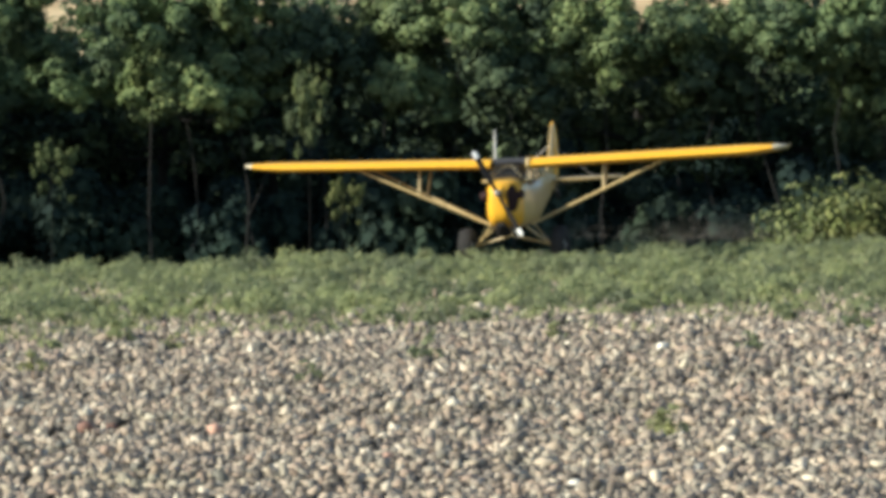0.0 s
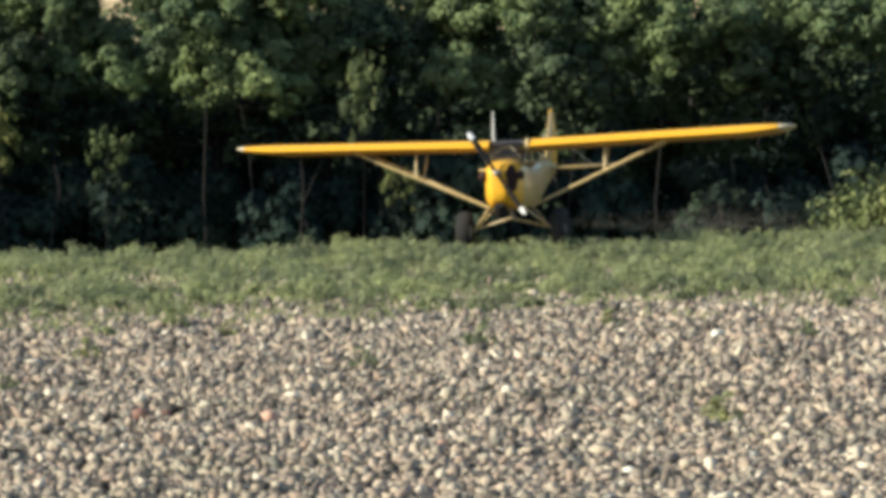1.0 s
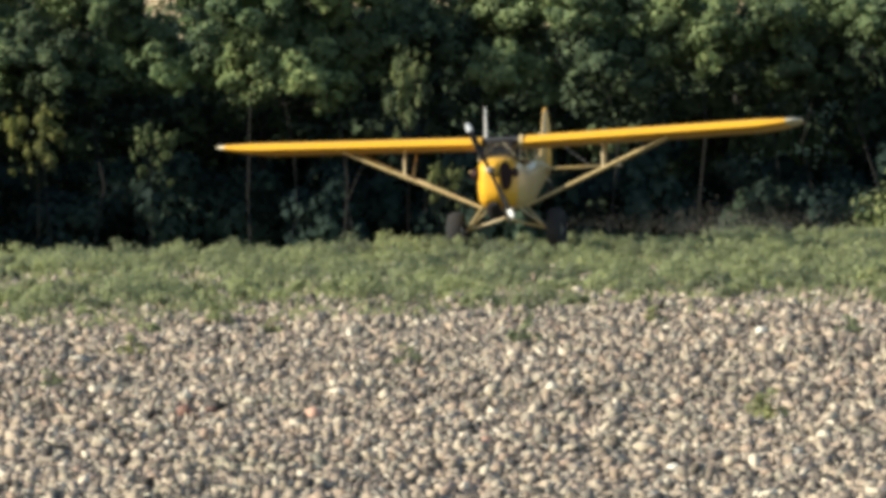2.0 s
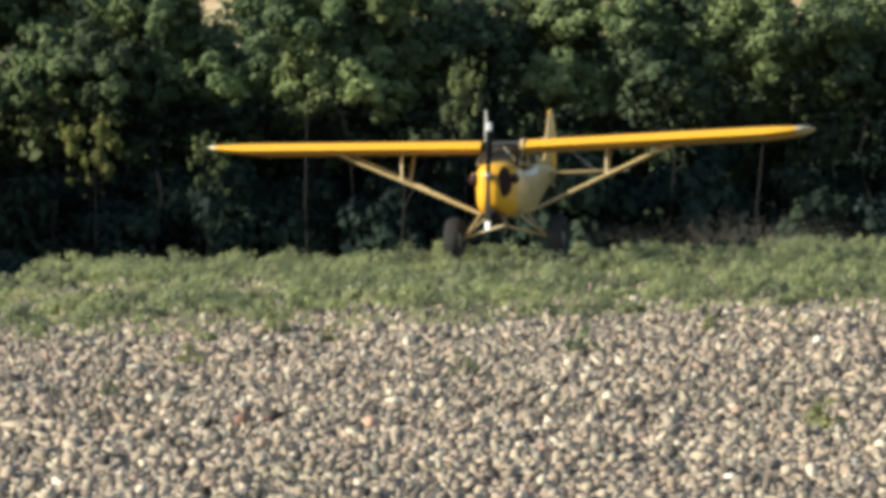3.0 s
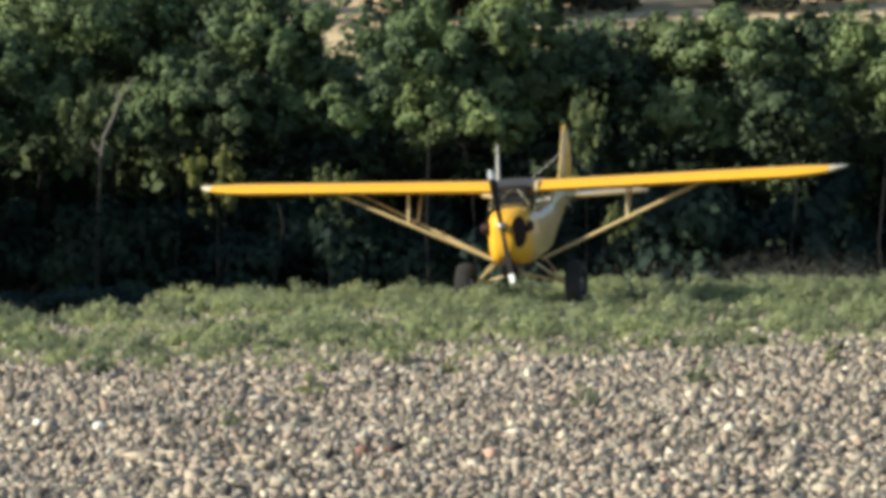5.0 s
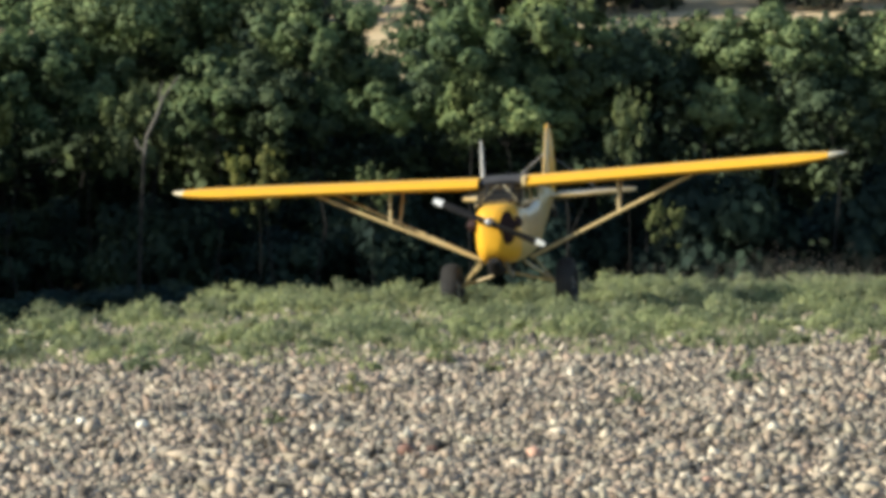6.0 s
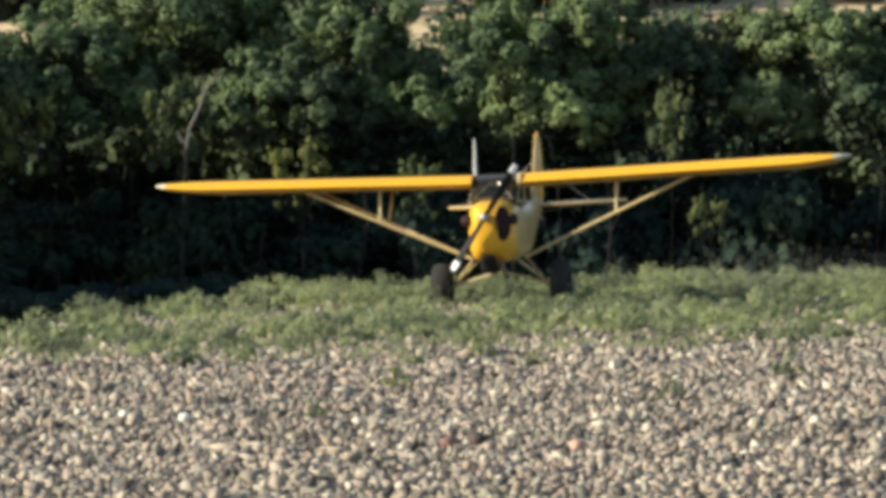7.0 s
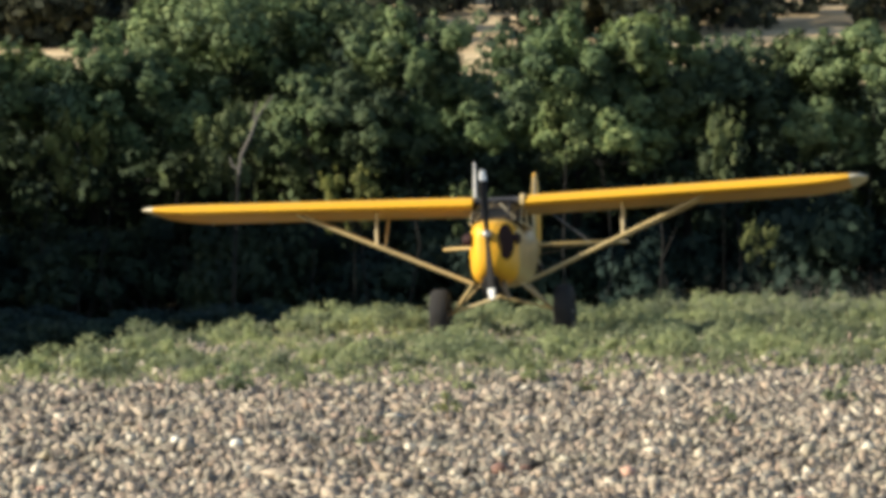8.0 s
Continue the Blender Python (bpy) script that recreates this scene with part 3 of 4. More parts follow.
def weeds():
    """The belt of low bushy weeds on the crest of the bar, too many to count, with thin grass between them."""
    centres, radii, counts, outward, tufts, tuft_r = [], [], [], [], [], []
    y = 41.0
    while y < 100:
        x = -0.19 * y
        while x < 0.2 * y:
            px, py = x + RNG.uniform(-0.25, 0.25), y + RNG.uniform(-0.4, 0.4)
            x += 0.46
            cover = weed_cover(px, py)
            if not cover:
                continue
            patch = noise.noise((px * 0.55, py * 0.22, 11)) + 0.7 * noise.noise((px * 1.4, py * 0.6, 4))
            z = height(px, py)
            if RNG.random() < 0.9 * cover ** 0.4:
                for q in range(5):
                    tufts.append((px + RNG.uniform(-0.3, 0.3), py + RNG.uniform(-0.4, 0.4), z + 0.03))
                    tuft_r.append(RNG.uniform(0.05, 0.11))
            if RNG.random() > cover * (0.55 + 0.9 * patch):
                continue
            # weeds lowered along the wheel path so the tyres show from the camera
            rolled = 1 - 0.4 * smooth_step((2.2 - abs(px - (py - 65.3) * 0.392)) / 0.8) * smooth_step((61 - py) / 2)
            s = (0.13 + 0.22 * RNG.random() ** 1.5) * (0.9 + 0.5 * max(0.0, patch)) * rolled * (0.5 + 0.5 * cover)
            tall = s * RNG.uniform(0.9, 1.4)
            for q in range(12):
                a, r = RNG.uniform(0, 6.28), math.sqrt(RNG.random())
                centres.append((px + s * r * math.cos(a), py + s * r * math.sin(a), z + tall * (0.95 - 0.7 * r * r) * RNG.uniform(0.7, 1.05)))
                radii.append(s * RNG.uniform(0.25, 0.45))
                counts.append(int(RNG.integers(15, 23)))
                outward.append((1.2 * r * math.cos(a), 1.2 * r * math.sin(a), 0.5))
        y += 0.60
    v0, f0 = leaf_cloud(centres, radii, counts, 0.042, 0.2, 0.4, 0.0, 1.0, outward)
    v1, f1 = leaf_cloud(centres[::4], radii[::4], [5] * len(centres[::4]), 0.10, 0.5, 0.2, 1.2, 0.3)
    ob = new("weeds", raw("weeds", np.concatenate([v0, v1]), np.concatenate([f0, f1 + len(v0)]), WEED))
    tagged(ob, "low bushy grey-green weeds growing in the gravel", "weeds", kind="stuff")
    v, f = leaf_cloud(tufts, tuft_r, [9] * len(tufts), 0.12, 0.5, 0.1, 1.6, 0.16)
    ob = new("grass", raw("grass", v, f, GRASS))
    tagged(ob, "thin straw-green grass between the weeds and stones", "grass", kind="stuff")


weeds()


def gravel_plants():
    """Single plants that came up between the stones."""
    one = shrub("weed_plant", 0.32, 0.34, 9, 90, 0.06, WEED, "single green weed growing between the stones")
    spots = [(0.1035, 29.2, 0.85), (0.0425, 39.5, 1.0), (0.0135, 36.0, 0.7), (-0.0545, 38.0, 0.8), (0.1520, 46.0, 1.2), (-0.108, 41.5, 1.1), (-0.075, 33.0, 0.6), (0.075, 44.0, 0.8), (-0.02, 42.5, 0.7), (0.124, 41.0, 0.8)]
    for k, (u, yy, s) in enumerate(spots):
        xx = u * yy
        m = Matrix.LocRotScale((xx, yy, height(xx, yy)), Euler((0, 0, k * 1.7)), None)
        ob = one if k == 0 else copy_thing(one, m)
        ob.matrix_basis = m
        ob.scale = (s, s, s)
        tagged(ob, group="weeds between the stones")


gravel_plants()


# ---- the aeroplane: its own space has x across, y aft, z up, and the thrust line at the origin ----
def wing_section(x, chord, lead, z, thick):
    """A flat-bottomed aerofoil across the span at x."""
    top = [(0.0, 0.30), (0.012, 0.52), (0.05, 0.76), (0.12, 0.93), (0.25, 1.0), (0.42, 0.93), (0.62, 0.68), (0.82, 0.34), (1.0, 0.04)]
    low = [(0.82, 0.0), (0.5, 0.0), (0.25, 0.0), (0.1, 0.03), (0.03, 0.10), (0.008, 0.19)]
    return [(x, lead + chord * c, z + thick * h - 0.05 * chord * c) for c, h in top + low]


def wing(side, plane):
    z0, rise = 0.59, 0.0215
    def sec(x, chord, lead, thick, lift=0.0):
        return wing_section(side * x, chord, lead, z0 + rise * x + lift, thick)
    secs = [sec(x, 1.60, 0.0, 0.20) for x in np.linspace(0.36, 4.5, 15)]
    secs += [sec(4.7, 1.595, 0.004, 0.188, 0.01), sec(4.9, 1.57, 0.015, 0.163, 0.028), sec(5.08, 1.51, 0.04, 0.13, 0.052), sec(5.16, 1.46, 0.06, 0.112, 0.065)]
    panel = part("wing_panel", loft(secs), YELLOW, plane, "yellow fabric-covered wing")
    tip = [sec(5.161, 1.455, 0.062, 0.111, 0.065), sec(5.24, 1.34, 0.11, 0.088, 0.082), sec(5.31, 1.16, 0.19, 0.062, 0.098), sec(5.37, 0.9, 0.32, 0.036, 0.112), sec(5.41, 0.5, 0.52, 0.015, 0.122)]
    part("wing_tip", loft(tip), CREAM, panel, "pale cream rounded wing tip")
    # aileron gap and flap hinge brackets
    for x in (1.3, 2.4, 3.6, 4.5):
        bm = bmesh.new()
        tube(bm, [(side * x, 1.18, z0 + rise * x - 0.02), (side * x, 1.36, z0 + rise * x - 0.10), (side * x, 1.46, z0 + rise * x - 0.045)], 0.012, 6)
        part("hinge_bracket", bm, STEEL, panel)
    zb = z0 + rise * 3.0
    low = (side * 0.40, 0.12, -0.50)
    front, rear = (side * 3.02, 0.30, zb - 0.01), (side * 2.92, 1.12, zb - 0.05)
    bm = bmesh.new()
    tube(bm, [low, front], 0.052, 10, 0.55)
    part("front_strut", bm, STRUT, plane, "long slanting cream-yellow wing strut")
    bm = bmesh.new()
    tube(bm, [(side * 0.40, 0.16, -0.50), rear], 0.042, 10, 0.55)
    part("rear_strut", bm, STRUT, plane, "slanting cream-yellow rear wing strut")
    for start, end, y in ((low, front, 0.3), (low, rear, 1.1)):
        p = Vector(start).lerp(Vector(end), 0.545)
        bm = bmesh.new()
        tube(bm, [p, (p.x, y, z0 + rise * abs(p.x) - 0.05 * y)], 0.022, 8)
        part("jury_strut", bm, STRUT, plane)
    a, b = Vector(low).lerp(Vector(front), 0.545), Vector(low).lerp(Vector(rear), 0.545)
    bm = bmesh.new()
    tube(bm, [a, b], 0.014, 6)
    part("jury_brace", bm, STRUT, plane)


def wheel(side, plane, axle):
    hub_at = new("wheel")
    hub_at.parent = plane
    hub_at.location = axle
    bm = bmesh.new()
    prof = [(0.17, 0.09), (0.24, 0.125), (0.31, 0.14), (0.365, 0.125), (0.392, 0.08), (0.40, 0.03)]
    prof = prof + [(r, -w) for r, w in prof[::-1]]
    n = 36
    rings = [[bm.verts.new((w, r * math.cos(2 * math.pi * k / n), r * math.sin(2 * math.pi * k / n))) for k in range(n)] for r, w in prof]
    rings.append(rings[0])
    for a, b in zip(rings, rings[1:]):
        for k in range(n):
            bm.faces.new((a[k], a[(k + 1) % n], b[(k + 1) % n], b[k]))
    part("tyre", bm, RUBBER, hub_at, "fat black low-pressure bush tyre")
    bm = bmesh.new()
    tube(bm, [(-0.09, 0, 0), (-0.07, 0, 0), (0.07, 0, 0), (0.09, 0, 0)], [0.09, 0.175, 0.175, 0.09], 24)
    part("rim", bm, STEEL, hub_at)
    return hub_at


def aeroplane():
    plane = new("aeroplane")
    tagged(plane, "yellow high-wing light aeroplane with fat black tyres, rolling over the bar", "aeroplane")

    # fuselage, aft of the firewall
    rows = [(-0.36, 0.36, -0.53, 0.39), (0.0, 0.385, -0.56, 0.42), (0.45, 0.385, -0.57, 0.30), (1.5, 0.37, -0.53, 0.32), (2.2, 0.30, -0.43, 0.42),
            (3.2, 0.20, -0.27, 0.36), (4.2, 0.10, -0.10, 0.28), (5.0, 0.035, 0.02, 0.20)]
    body = part("fuselage", loft([oval(y, h, lo, hi, 28, 3.6) for y, h, lo, hi in rows]), PALE, plane, "yellow fabric-covered fuselage, shade put into its paler tone")
    # roof and rear turtle deck
    deck = [(0.36, 0.345, 0.50, 0.66), (1.0, 0.345, 0.48, 0.66), (1.62, 0.34, 0.30, 0.58), (2.4, 0.26, 0.25, 0.50), (3.3, 0.16, 0.2, 0.41)]
    part("turtle_deck", loft([oval(y, h, lo, hi, 24, 3.5) for y, h, lo, hi in deck]), PALE, body)
    # engine cowling: nose bowl, top, cheeks
    cow = [(-1.02, 0.12, -0.20, 0.24), (-1.005, 0.165, -0.28, 0.285), (-0.96, 0.20, -0.36, 0.325), (-0.86, 0.245, -0.42, 0.36), (-0.72, 0.295, -0.47, 0.385), (-0.55, 0.335, -0.52, 0.40), (-0.361, 0.362, -0.54, 0.40)]
    cowl = part("cowling", loft([oval(y, h, lo, hi, 40, 3.5) for y, h, lo, hi in cow]), YELLOW, plane, "yellow engine cowling")
    # tall air intake let into the cheek, enlarged to paint in the propeller's shadow
    centre, out, along = Vector((0.225, -0.91, 0.07)), Vector((0.62, -0.78, 0)).normalized(), Vector((0.78, 0.62, 0)).normalized()
    def round_at(s, depth, n=22):
        return [centre + along * (0.145 * s * math.cos(a)) + Vector((0, 0, 0.26 * s * math.sin(a))) + out * depth for a in (2 * math.pi * k / n for k in range(n))]
    part("air_intake", loft([round_at(0.85, 0.035), round_at(1.0, 0.028), round_at(1.0, -0.08)]), MAROON, cowl, "dark red engine air intake, enlarged to paint in propeller shadow")
    bm = bmesh.new()
    rim = round_at(1.04, 0.02)
    tube(bm, rim + rim[:1], 0.014, 6)
    part("intake_lip", bm, YELLOW, cowl)
    for side in (-1, 1):
        # rocker covers stand out of the cheeks
        for y in (-0.78, -0.53):
            bm = bmesh.new()
            tube(bm, [(side * 0.28, y, 0.12), (side * 0.37, y, 0.12), (side * 0.41, y, 0.12)], [0.10, 0.085, 0.05], 14)
            part("rocker_cover", bm, MAROON, cowl)
    bm = bmesh.new()
    tube(bm, [(0, -0.97, -0.42), (0, -0.92, -0.47), (0, -0.75, -0.61), (0, -0.55, -0.62), (0, -0.45, -0.54)], [0.05, 0.075, 0.085, 0.08, 0.03], 14, 1.6)
    part("air_box", bm, BLACK, cowl, "black carburettor air box")
    bm = bmesh.new()
    tube(bm, [(0.16, -0.70, -0.50), (0.17, -0.58, -0.64), (0.18, -0.36, -0.72)], 0.035, 10)
    part("exhaust_pipe", bm, STEEL, cowl)
    bm = bmesh.new()
    tube(bm, [(-0.14, -0.62, -0.50), (-0.15, -0.5, -0.62), (-0.15, -0.30, -0.68)], 0.04, 10)
    part("cooling_outlet", bm, BLACK, cowl)

    # windscreen, cabin glass and frame
    low_y, top_y = -0.33, 0.10
    a = [(-0.36, low_y + 0.14, 0.385), (-0.2, low_y, 0.405), (0.2, low_y, 0.405), (0.36, low_y + 0.14, 0.385)]
    b = [(-0.345, top_y + 0.1, 0.655), (-0.2, top_y, 0.70), (0.2, top_y, 0.70), (0.345, top_y + 0.1, 0.655)]
    bm = bmesh.new()
    va, vb = [bm.verts.new(p) for p in a], [bm.verts.new(p) for p in b]
    for k in range(3):
        bm.faces.new((va[k], va[k + 1], vb[k + 1], vb[k]))
    ws = part("windscreen", bm, GLASS, plane, "sloping clear windscreen", smooth=False)
    ws.visible_shadow = False
    for k in (0, 1, 2, 3):
        bm = bmesh.new()
        tube(bm, [a[k], b[k]], 0.014, 6)
        part("windscreen_post", bm, BLACK, ws)
    bm = bmesh.new()
    tube(bm, b, 0.022, 6)
    part("windscreen_bow", bm, BLACK, ws)
    for side in (-1, 1):
        bm = bmesh.new()
        q = [(side * 0.37, -0.18, 0.37), (side * 0.372, 1.45, 0.30), (side * 0.352, 1.45, 0.57), (side * 0.352, 0.14, 0.59)]
        bm.faces.new([bm.verts.new(p) for p in q])
        w = part("side_window", bm, GLASS, plane, "clear cabin side window", smooth=False)
        w.visible_shadow = False
        for p0, p1 in ((q[0], q[3]), (q[1], q[2]), ((side * 0.372, 0.62, 0.335), (side * 0.352, 0.66, 0.585)), (q[0], q[1])):
            bm = bmesh.new()
            tube(bm, [p0, p1], 0.018, 6)
            part("window_frame", bm, CREAM, w)
    # dark cabin inside: instrument panel and two seat backs
    bm = bmesh.new()
    tube(bm, [(-0.33, 0.0, 0.42), (0.33, 0.0, 0.42)], 0.09, 10)
    part("instrument_panel", bm, BLACK, plane, "black instrument panel")
    for y in (0.55, 1.2):
        part("seat_back", loft([oval(y, 0.22, 0.0, 0.48, 16, 4), oval(y + 0.09, 0.22, 0.0, 0.52, 16, 4)]), SEAT, plane, "dark padded seat back")

    # tail
    def plate(outline, axis, half, mat, name, label=""):
        bm = bmesh.new()
        rings = []
        for off, grow in ((-half, 0.0), (-half * 0.5, 0.02), (half * 0.5, 0.02), (half, 0.0)):
            c = Vector((sum(p[0] for p in outline) / len(outline), sum(p[1] for p in outline) / len(outline)))
            ring = []
            for p in outline:
                d = (Vector(p) - c).normalized() * grow
                u, w = p[0] + d.x, p[1] + d.y
                ring.append(bm.verts.new((off, u, w) if axis == "x" else (u, w, off + 0.145)))
            rings.append(ring)
        n = len(outline)
        for r0, r1 in zip(rings, rings[1:]):
            for k in range(n):
                bm.faces.new((r0[k], r0[(k + 1) % n], r1[(k + 1) % n], r1[k]))
        bm.faces.new(rings[0][::-1])
        bm.faces.new(rings[-1])
        return part(name, bm, mat, plane, label)
    plate([(3.95, 0.27), (4.25, 0.58), (4.55, 1.0), (4.72, 1.22), (4.78, 1.25), (4.78, 0.2)], "x", 0.016, PALE, "fin", "yellow upright tail fin")
    plate([(4.80, 0.05), (4.80, 1.28), (4.92, 1.30), (5.10, 1.18), (5.24, 0.93), (5.28, 0.58), (5.20, 0.25), (5.02, 0.04)], "x", 0.025, YELLOW, "rudder", "yellow rounded rudder")
    for side in (-1, 1):
        plate([(side * 0.04, 3.95), (side * 0.7, 4.08), (side * 1.25, 4.28), (side * 1.44, 4.5), (side * 1.46, 4.60), (side * 0.04, 4.60)], "z", 0.024, PALE, "tailplane", "pale yellow tailplane half")
        plate([(side * 0.04, 4.615), (side * 1.46, 4.615), (side * 1.45, 4.8), (side * 1.25, 4.98), (side * 0.6, 5.04), (side * 0.16, 4.98)], "z", 0.02, PALE, "elevator", "pale yellow elevator half")
        bm = bmesh.new()
        tube(bm, [(side * 0.03, 4.55, 0.0), (side * 0.9, 4.55, 0.14)], 0.008, 5)
        tube(bm, [(side * 0.02, 4.6, 0.85), (side * 0.9, 4.58, 0.15)], 0.006, 5)
        part("tail_brace", bm, STEEL, plane)
    bm = bmesh.new()
    tube(bm, [(0, 4.6, 0.02), (0, 5.0, -0.10), (0, 5.12, -0.16)], [0.03, 0.025, 0.02], 8)
    part("tail_spring", bm, STEEL, plane)
    bm = bmesh.new()
    tube(bm, [(-0.035, 5.14, -0.2), (-0.025, 5.14, -0.2), (0.025, 5.14, -0.2), (0.035, 5.14, -0.2)], [0.06, 0.09, 0.09, 0.06], 18)
    part("tail_wheel", bm, RUBBER, plane)

    # undercarriage
    ax = (0.92, 0.27, -0.955)
    wheels = []
    for side in (-1, 1):
        wheels.append(wheel(side, plane, (side * ax[0], ax[1], ax[2])))
        end = (side * (ax[0] - 0.17), ax[1], ax[2] + 0.03)
        for y0, r in ((-0.25, 0.036), (0.55, 0.026)):
            bm = bmesh.new()
            tube(bm, [(side * 0.36, y0, -0.52), end], r, 10, 0.6)
            part("gear_leg", bm, STRUT, plane, "cream-yellow undercarriage leg")
        bm = bmesh.new()
        tube(bm, [(side * (ax[0] - 0.2), ax[1], ax[2] + 0.02), (side * (ax[0] + 0.13), ax[1], ax[2])], 0.024, 10)
        part("axle", bm, STEEL, plane)
        bm = bmesh.new()
        tube(bm, [(side * (ax[0] - 0.2), ax[1] - 0.03, ax[2] + 0.05), (0.0, ax[1] - 0.2, -0.70), (0, ax[1] - 0.25, -0.56)], 0.020, 8)
        part("shock_strut", bm, STRUT, plane)

    wing(-1, plane)
    wing(1, plane)
    # pale leading-edge fairing at the wing root, and the braces behind the windscreen
    part("root_fairing", loft([wing_section(x, 0.5, -0.012, 0.592 + 0.0215 * x, 0.20) for x in (0.352, 0.38, 0.41)]), STRUT, plane, "pale wing-root fairing")
    for side in (-1, 1):
        bm = bmesh.new()
        tube(bm, [(side * 0.30, -0.16, 0.40), (side * 0.03, 0.13, 0.67)], 0.014, 6)
        part("cabin_brace", bm, CREAM, plane)
    # roof skylight between the wing roots
    part("skylight", loft([[(-0.352, y, z - 0.02), (0.352, y, z - 0.02), (0.352, y, z), (-0.352, y, z)] for y, z in ((0.12, 0.705), (0.4, 0.765), (1.0, 0.76))]), SEAT, plane, "dark tinted cabin skylight")
    bm = bmesh.new()
    tube(bm, [(-0.42, 0.9, 0.74), (-0.42, 0.92, 1.0), (-0.42, 0.95, 1.33)], [0.035, 0.028, 0.016], 8)
    part("aerial", bm, GREY, plane, "upright pale grey aerial")

    # propeller
    prop = new("propeller")
    prop.parent = plane
    prop.location = (0, -1.13, 0.18)
    for turn in (0, math.pi):
        secs, tips = [], []
        for r, w, tw, th in ((0.05, 0.04, 60, 0.035), (0.2, 0.048, 48, 0.026), (0.42, 0.062, 34, 0.018), (0.62, 0.06, 25, 0.014), (0.78, 0.056, 20, 0.011), (0.87, 0.05, 18, 0.009), (0.93, 0.034, 17, 0.007)):
            ring = []
            for k in range(12):
                a = 2 * math.pi * k / 12
                u, v = w * math.cos(a), th * math.sin(a)
                t = radians(tw)
                q = Vector((u * math.cos(t) - v * math.sin(t), u * math.sin(t) + v * math.cos(t), r))
                ring.append(Matrix.Rotation(turn, 3, "Y") @ q)
            (secs if r < 0.8 else tips).append(ring)
        blade = part("blade", loft(secs), BLACK, prop, "black propeller blade")
        part("blade_tip", loft([[p * 1.001 for p in secs[-1]]] + tips), WHITE, blade, "white-painted blade tip")
    part("hub", loft([[(r * math.cos(a), y, r * math.sin(a)) for a in (2 * math.pi * k / 16 for k in range(16))] for y, r in ((-0.07, 0.03), (-0.05, 0.055), (0.03, 0.07), (0.13, 0.07))]), STEEL, prop, "grey propeller hub")
    return plane, prop, wheels


PLANE, PROP, WHEELS = aeroplane()


# ---- single stones that lie proud of the bed ----
def stones():
    shapes = []
    for k in range(8):
        v = ICO_V * np.array([1.15, 0.95, 0.75]) * RNG.uniform(0.55, 1.35, (len(ICO_V), 3))
        shapes.append(raw("stone", v, ICO_F, STONE))
    for k in range(290):
        y = 20 + 14 * RNG.random()
        x = RNG.uniform(-0.17, 0.17) * y
        ob = new("stone", shapes[k % 8])
        s = RNG.uniform(0.024, 0.041)
        ob.parent = GROUND_SHEET
        ob.matrix_basis = Matrix.LocRotScale((x, y, height(x, y) + s * 0.75), Euler((RNG.normal(0, 0.3), RNG.normal(0, 0.3), RNG.uniform(0, 6.28))), (s, s, s))

    # the few that stand out: x, y, size, paint
    for x, y, s, mat in ((-1.23, 29.5, 0.075, RED_STONE), (-1.05, 29.9, 0.05, RED_STONE), (-0.28, 29.2, 0.07, PINK_STONE), (4.18, 41.0, 0.075, WHITE_STONE), (-3.48, 32.4, 0.06, WHITE_STONE),
                         (-4.05, 33.0, 0.05, WHITE_STONE), (2.0, 24.9, 0.05, WHITE_STONE), (-4.3, 27.5, 0.055, PINK_STONE), (0.9, 27.0, 0.05, PINK_STONE)):
        v = ICO_V * np.array([1.15, 0.95, 0.8]) * RNG.uniform(0.7, 1.2, (len(ICO_V), 3))
        ob = new("stone", raw("stone", v, ICO_F, mat))
        ob.parent = GROUND_SHEET
        ob.matrix_basis = Matrix.LocRotScale((x, y, height(x, y) + s * 0.8), Euler((0, 0, RNG.uniform(0, 6.28))), (s, s, s))


stones()


# ---- dust that the aeroplane trails ----
def dust_cloud():
    """Fine dust hanging low over the weeds: loose grains, thicker near the ground."""
    n = 7500
    puff = RNG.integers(0, 9, n)
    cx, cy, size = RNG.uniform(-2.4, 2.8, 9), RNG.uniform(-2.0, 2.5, 9), RNG.uniform(0.6, 1.1, 9)
    p = np.stack([cx[puff] + RNG.normal(0, 0.85, n) * size[puff], cy[puff] + RNG.normal(0, 0.6, n), 0.12 + np.abs(RNG.normal(0, 0.28, n)) * size[puff]], 1)
    v = p[:, None, :] + RNG.normal(0, 0.0045, (n, 3, 3))
    ob = new("dust", raw("dust", v.reshape(-1, 3), np.arange(3 * n).reshape(-1, 3), DUST))
    return tagged(ob, "thin pale dust hanging over the weeds behind the aeroplane", "dust", kind="stuff")


DUST_CLOUD = dust_cloud()


# ---- what moves ----
def flight(x, y, z, turn, nose, bank):
    """The aeroplane's pose: place, turn to the left, nose up, bank."""
    return Matrix.Translation((x, y, z)) @ Matrix.Rotation(radians(turn), 4, "Z") @ Matrix.Rotation(radians(-nose), 4, "X") @ Matrix.Rotation(radians(bank), 4, "Y")


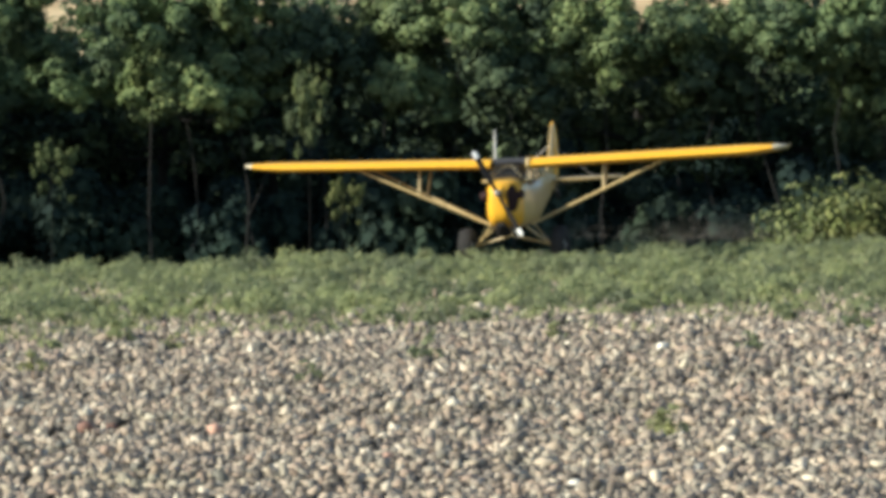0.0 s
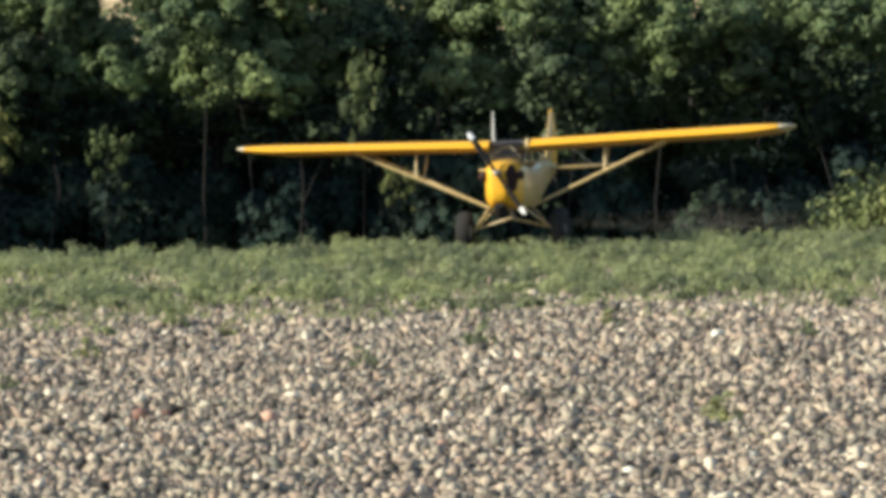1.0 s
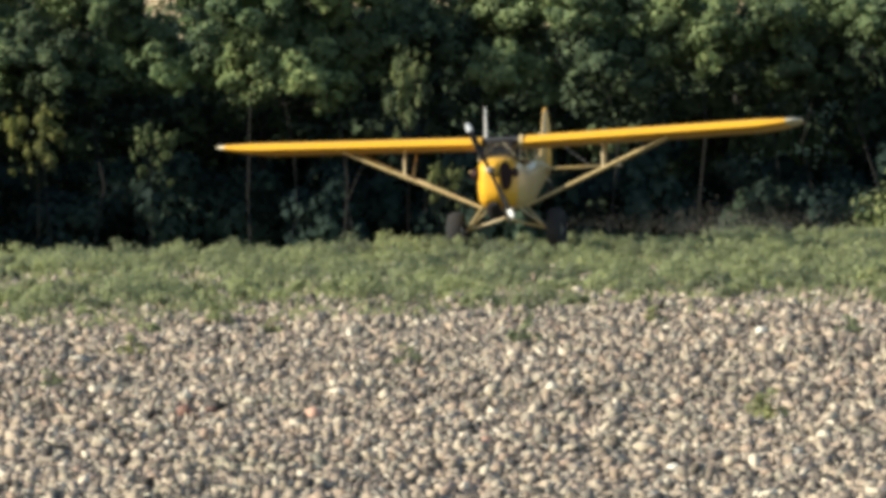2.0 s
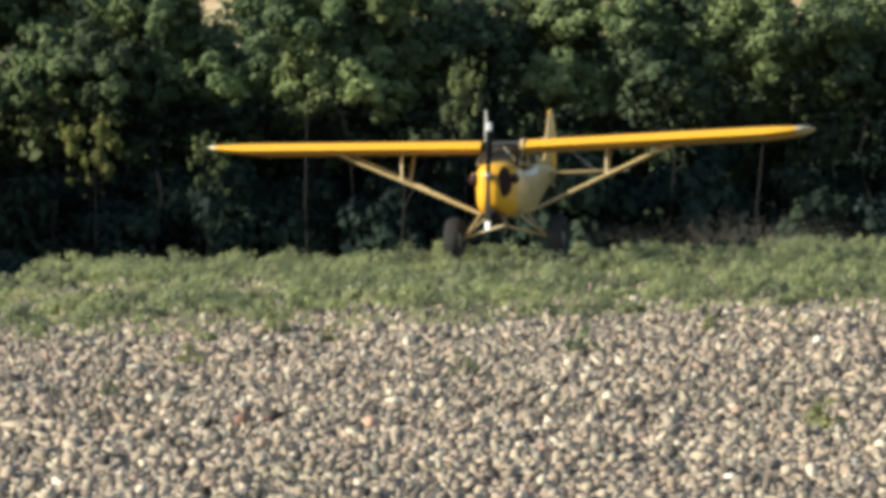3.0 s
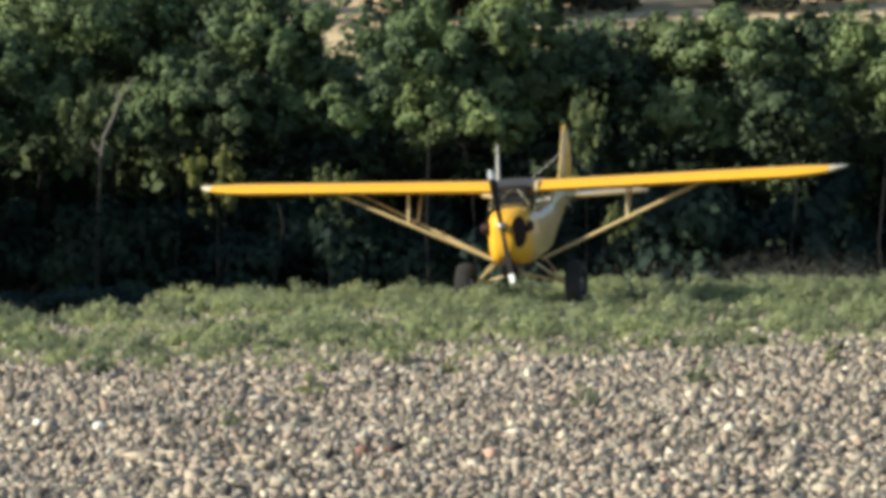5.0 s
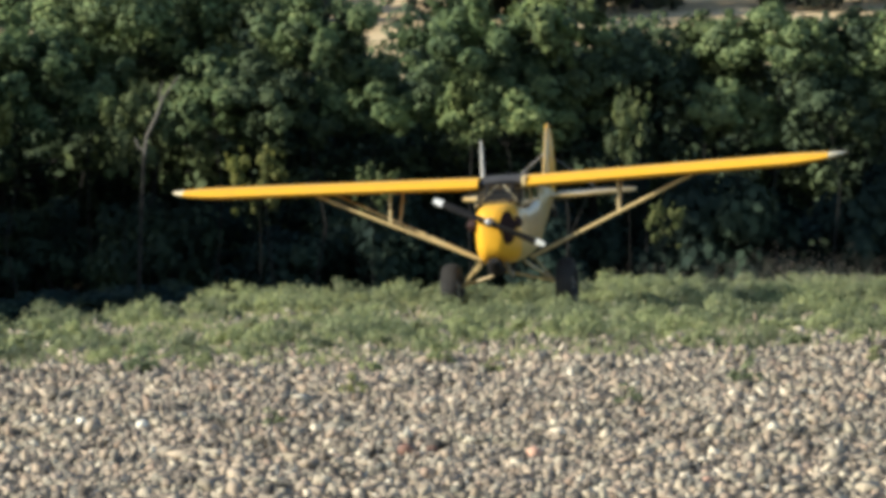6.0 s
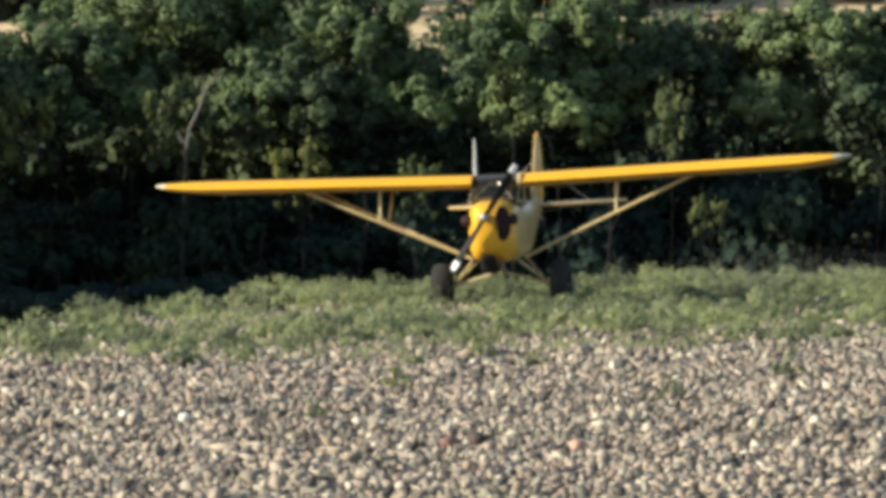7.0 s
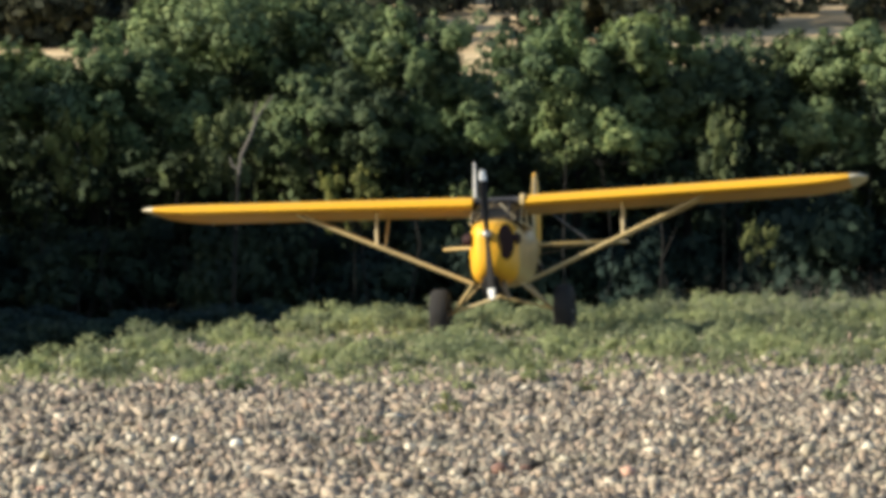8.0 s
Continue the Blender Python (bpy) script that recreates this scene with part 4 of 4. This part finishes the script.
FLIGHT = [
    (0.0, 4.966, 78.007, 1.134, -14.77, -2.76, -2.19),
    (0.5, 4.387, 76.980, 1.203, -14.21, -1.99, -2.39),
    (1.0, 3.794, 76.179, 1.257, -13.61, -1.02, -2.43),
    (1.5, 3.211, 74.187, 1.267, -13.02, -0.17, -2.74),
    (2.8, 1.851, 70.749, 1.303, -12.44, -0.28, -2.47),
    (3.0, 1.609, 70.189, 1.357, -12.52, -0.57, -1.85),
    (3.5, 1.120, 68.662, 1.373, -12.93, -1.17, 0.35),
    (4.0, 0.636, 67.021, 1.229, -13.41, -3.71, 0.61),
    (4.5, 0.201, 66.420, 1.146, -11.97, -5.44, -0.39),
    (5.8, -0.961, 63.877, 1.256, -9.34, -5.05, -3.27),
    (6.0, -1.113, 63.193, 1.241, -8.87, -4.45, -3.38),
    (6.5, -1.414, 62.438, 1.180, -7.58, -3.30, -3.13),
    (7.0, -1.824, 61.343, 1.185, -6.82, -1.84, -2.57),
    (7.5, -2.190, 60.227, 1.247, -5.98, 0.54, -2.28),
    (8.0, -2.484, 58.904, 1.269, -5.07, 2.03, -2.74),
]
# seconds and the propeller's turn, clockwise as seen from ahead
SPIN = [
    (0.0, -28), (0.1, -11), (0.2, 7), (0.3, 26), (0.4, 46), (0.5, 66), (0.6, 84), (0.7, 102), (0.8, 117), (0.9, 132), (1.0, 147),
    (1.1, 164), (1.2, 182), (1.3, 198), (1.4, 217), (1.5, 237), (1.7, 275), (2.0, 336), (2.3, 397), (2.6, 459), (2.8, 500), (2.9, 520),
    (3.0, 543), (3.1, 564), (3.2, 586), (3.3, 612), (3.4, 638), (3.5, 663), (3.6, 689), (3.7, 714), (3.8, 739), (3.9, 763), (4.0, 789),
    (4.1, 815), (4.2, 843), (4.3, 871), (4.4, 898), (4.5, 926), (4.6, 955), (4.7, 984), (4.9, 1042), (5.1, 1101), (5.3, 1160), (5.5, 1219),
    (5.7, 1278), (5.8, 1308), (5.9, 1341), (6.0, 1375), (6.1, 1407), (6.2, 1437), (6.3, 1465), (6.4, 1474), (6.5, 1500), (6.6, 1532), (6.7, 1563),
    (6.8, 1594), (6.9, 1625), (7.0, 1654), (7.1, 1685), (7.2, 1716), (7.3, 1747), (7.4, 1780), (7.5, 1811), (7.6, 1845), (7.7, 1877),
    (7.8, 1909), (7.9, 1944), (8.0, 1978)]


def motions():
    walk(PLANE, [(t, flight(*row)) for t, *row in FLIGHT])
    walk(DUST_CLOUD, [(t, pose(x + 3.9, y + 8.5, 0.0)) for t, x, y, *_ in FLIGHT])
    # the wheels roll as far as the aeroplane goes
    rolled, turns = 0.0, [(0.0, 0.0)]
    for (t0, x0, y0, *_), (t1, x1, y1, *_) in zip(FLIGHT, FLIGHT[1:]):
        step = math.degrees(math.hypot(x1 - x0, y1 - y0) / 0.4)
        n = math.ceil(step / 75)
        turns += [(t0 + (t1 - t0) * k / n, rolled + step * k / n) for k in range(1, n + 1)]
        rolled += step
    for w in WHEELS:
        at = tuple(w.location)
        walk(w, [(t, pose(*at, a, 0, 0)) for t, a in turns])
    walk(PROP, [(t, pose(0, -1.13, 0.18, 0, a, 0)) for t, a in SPIN])


motions()
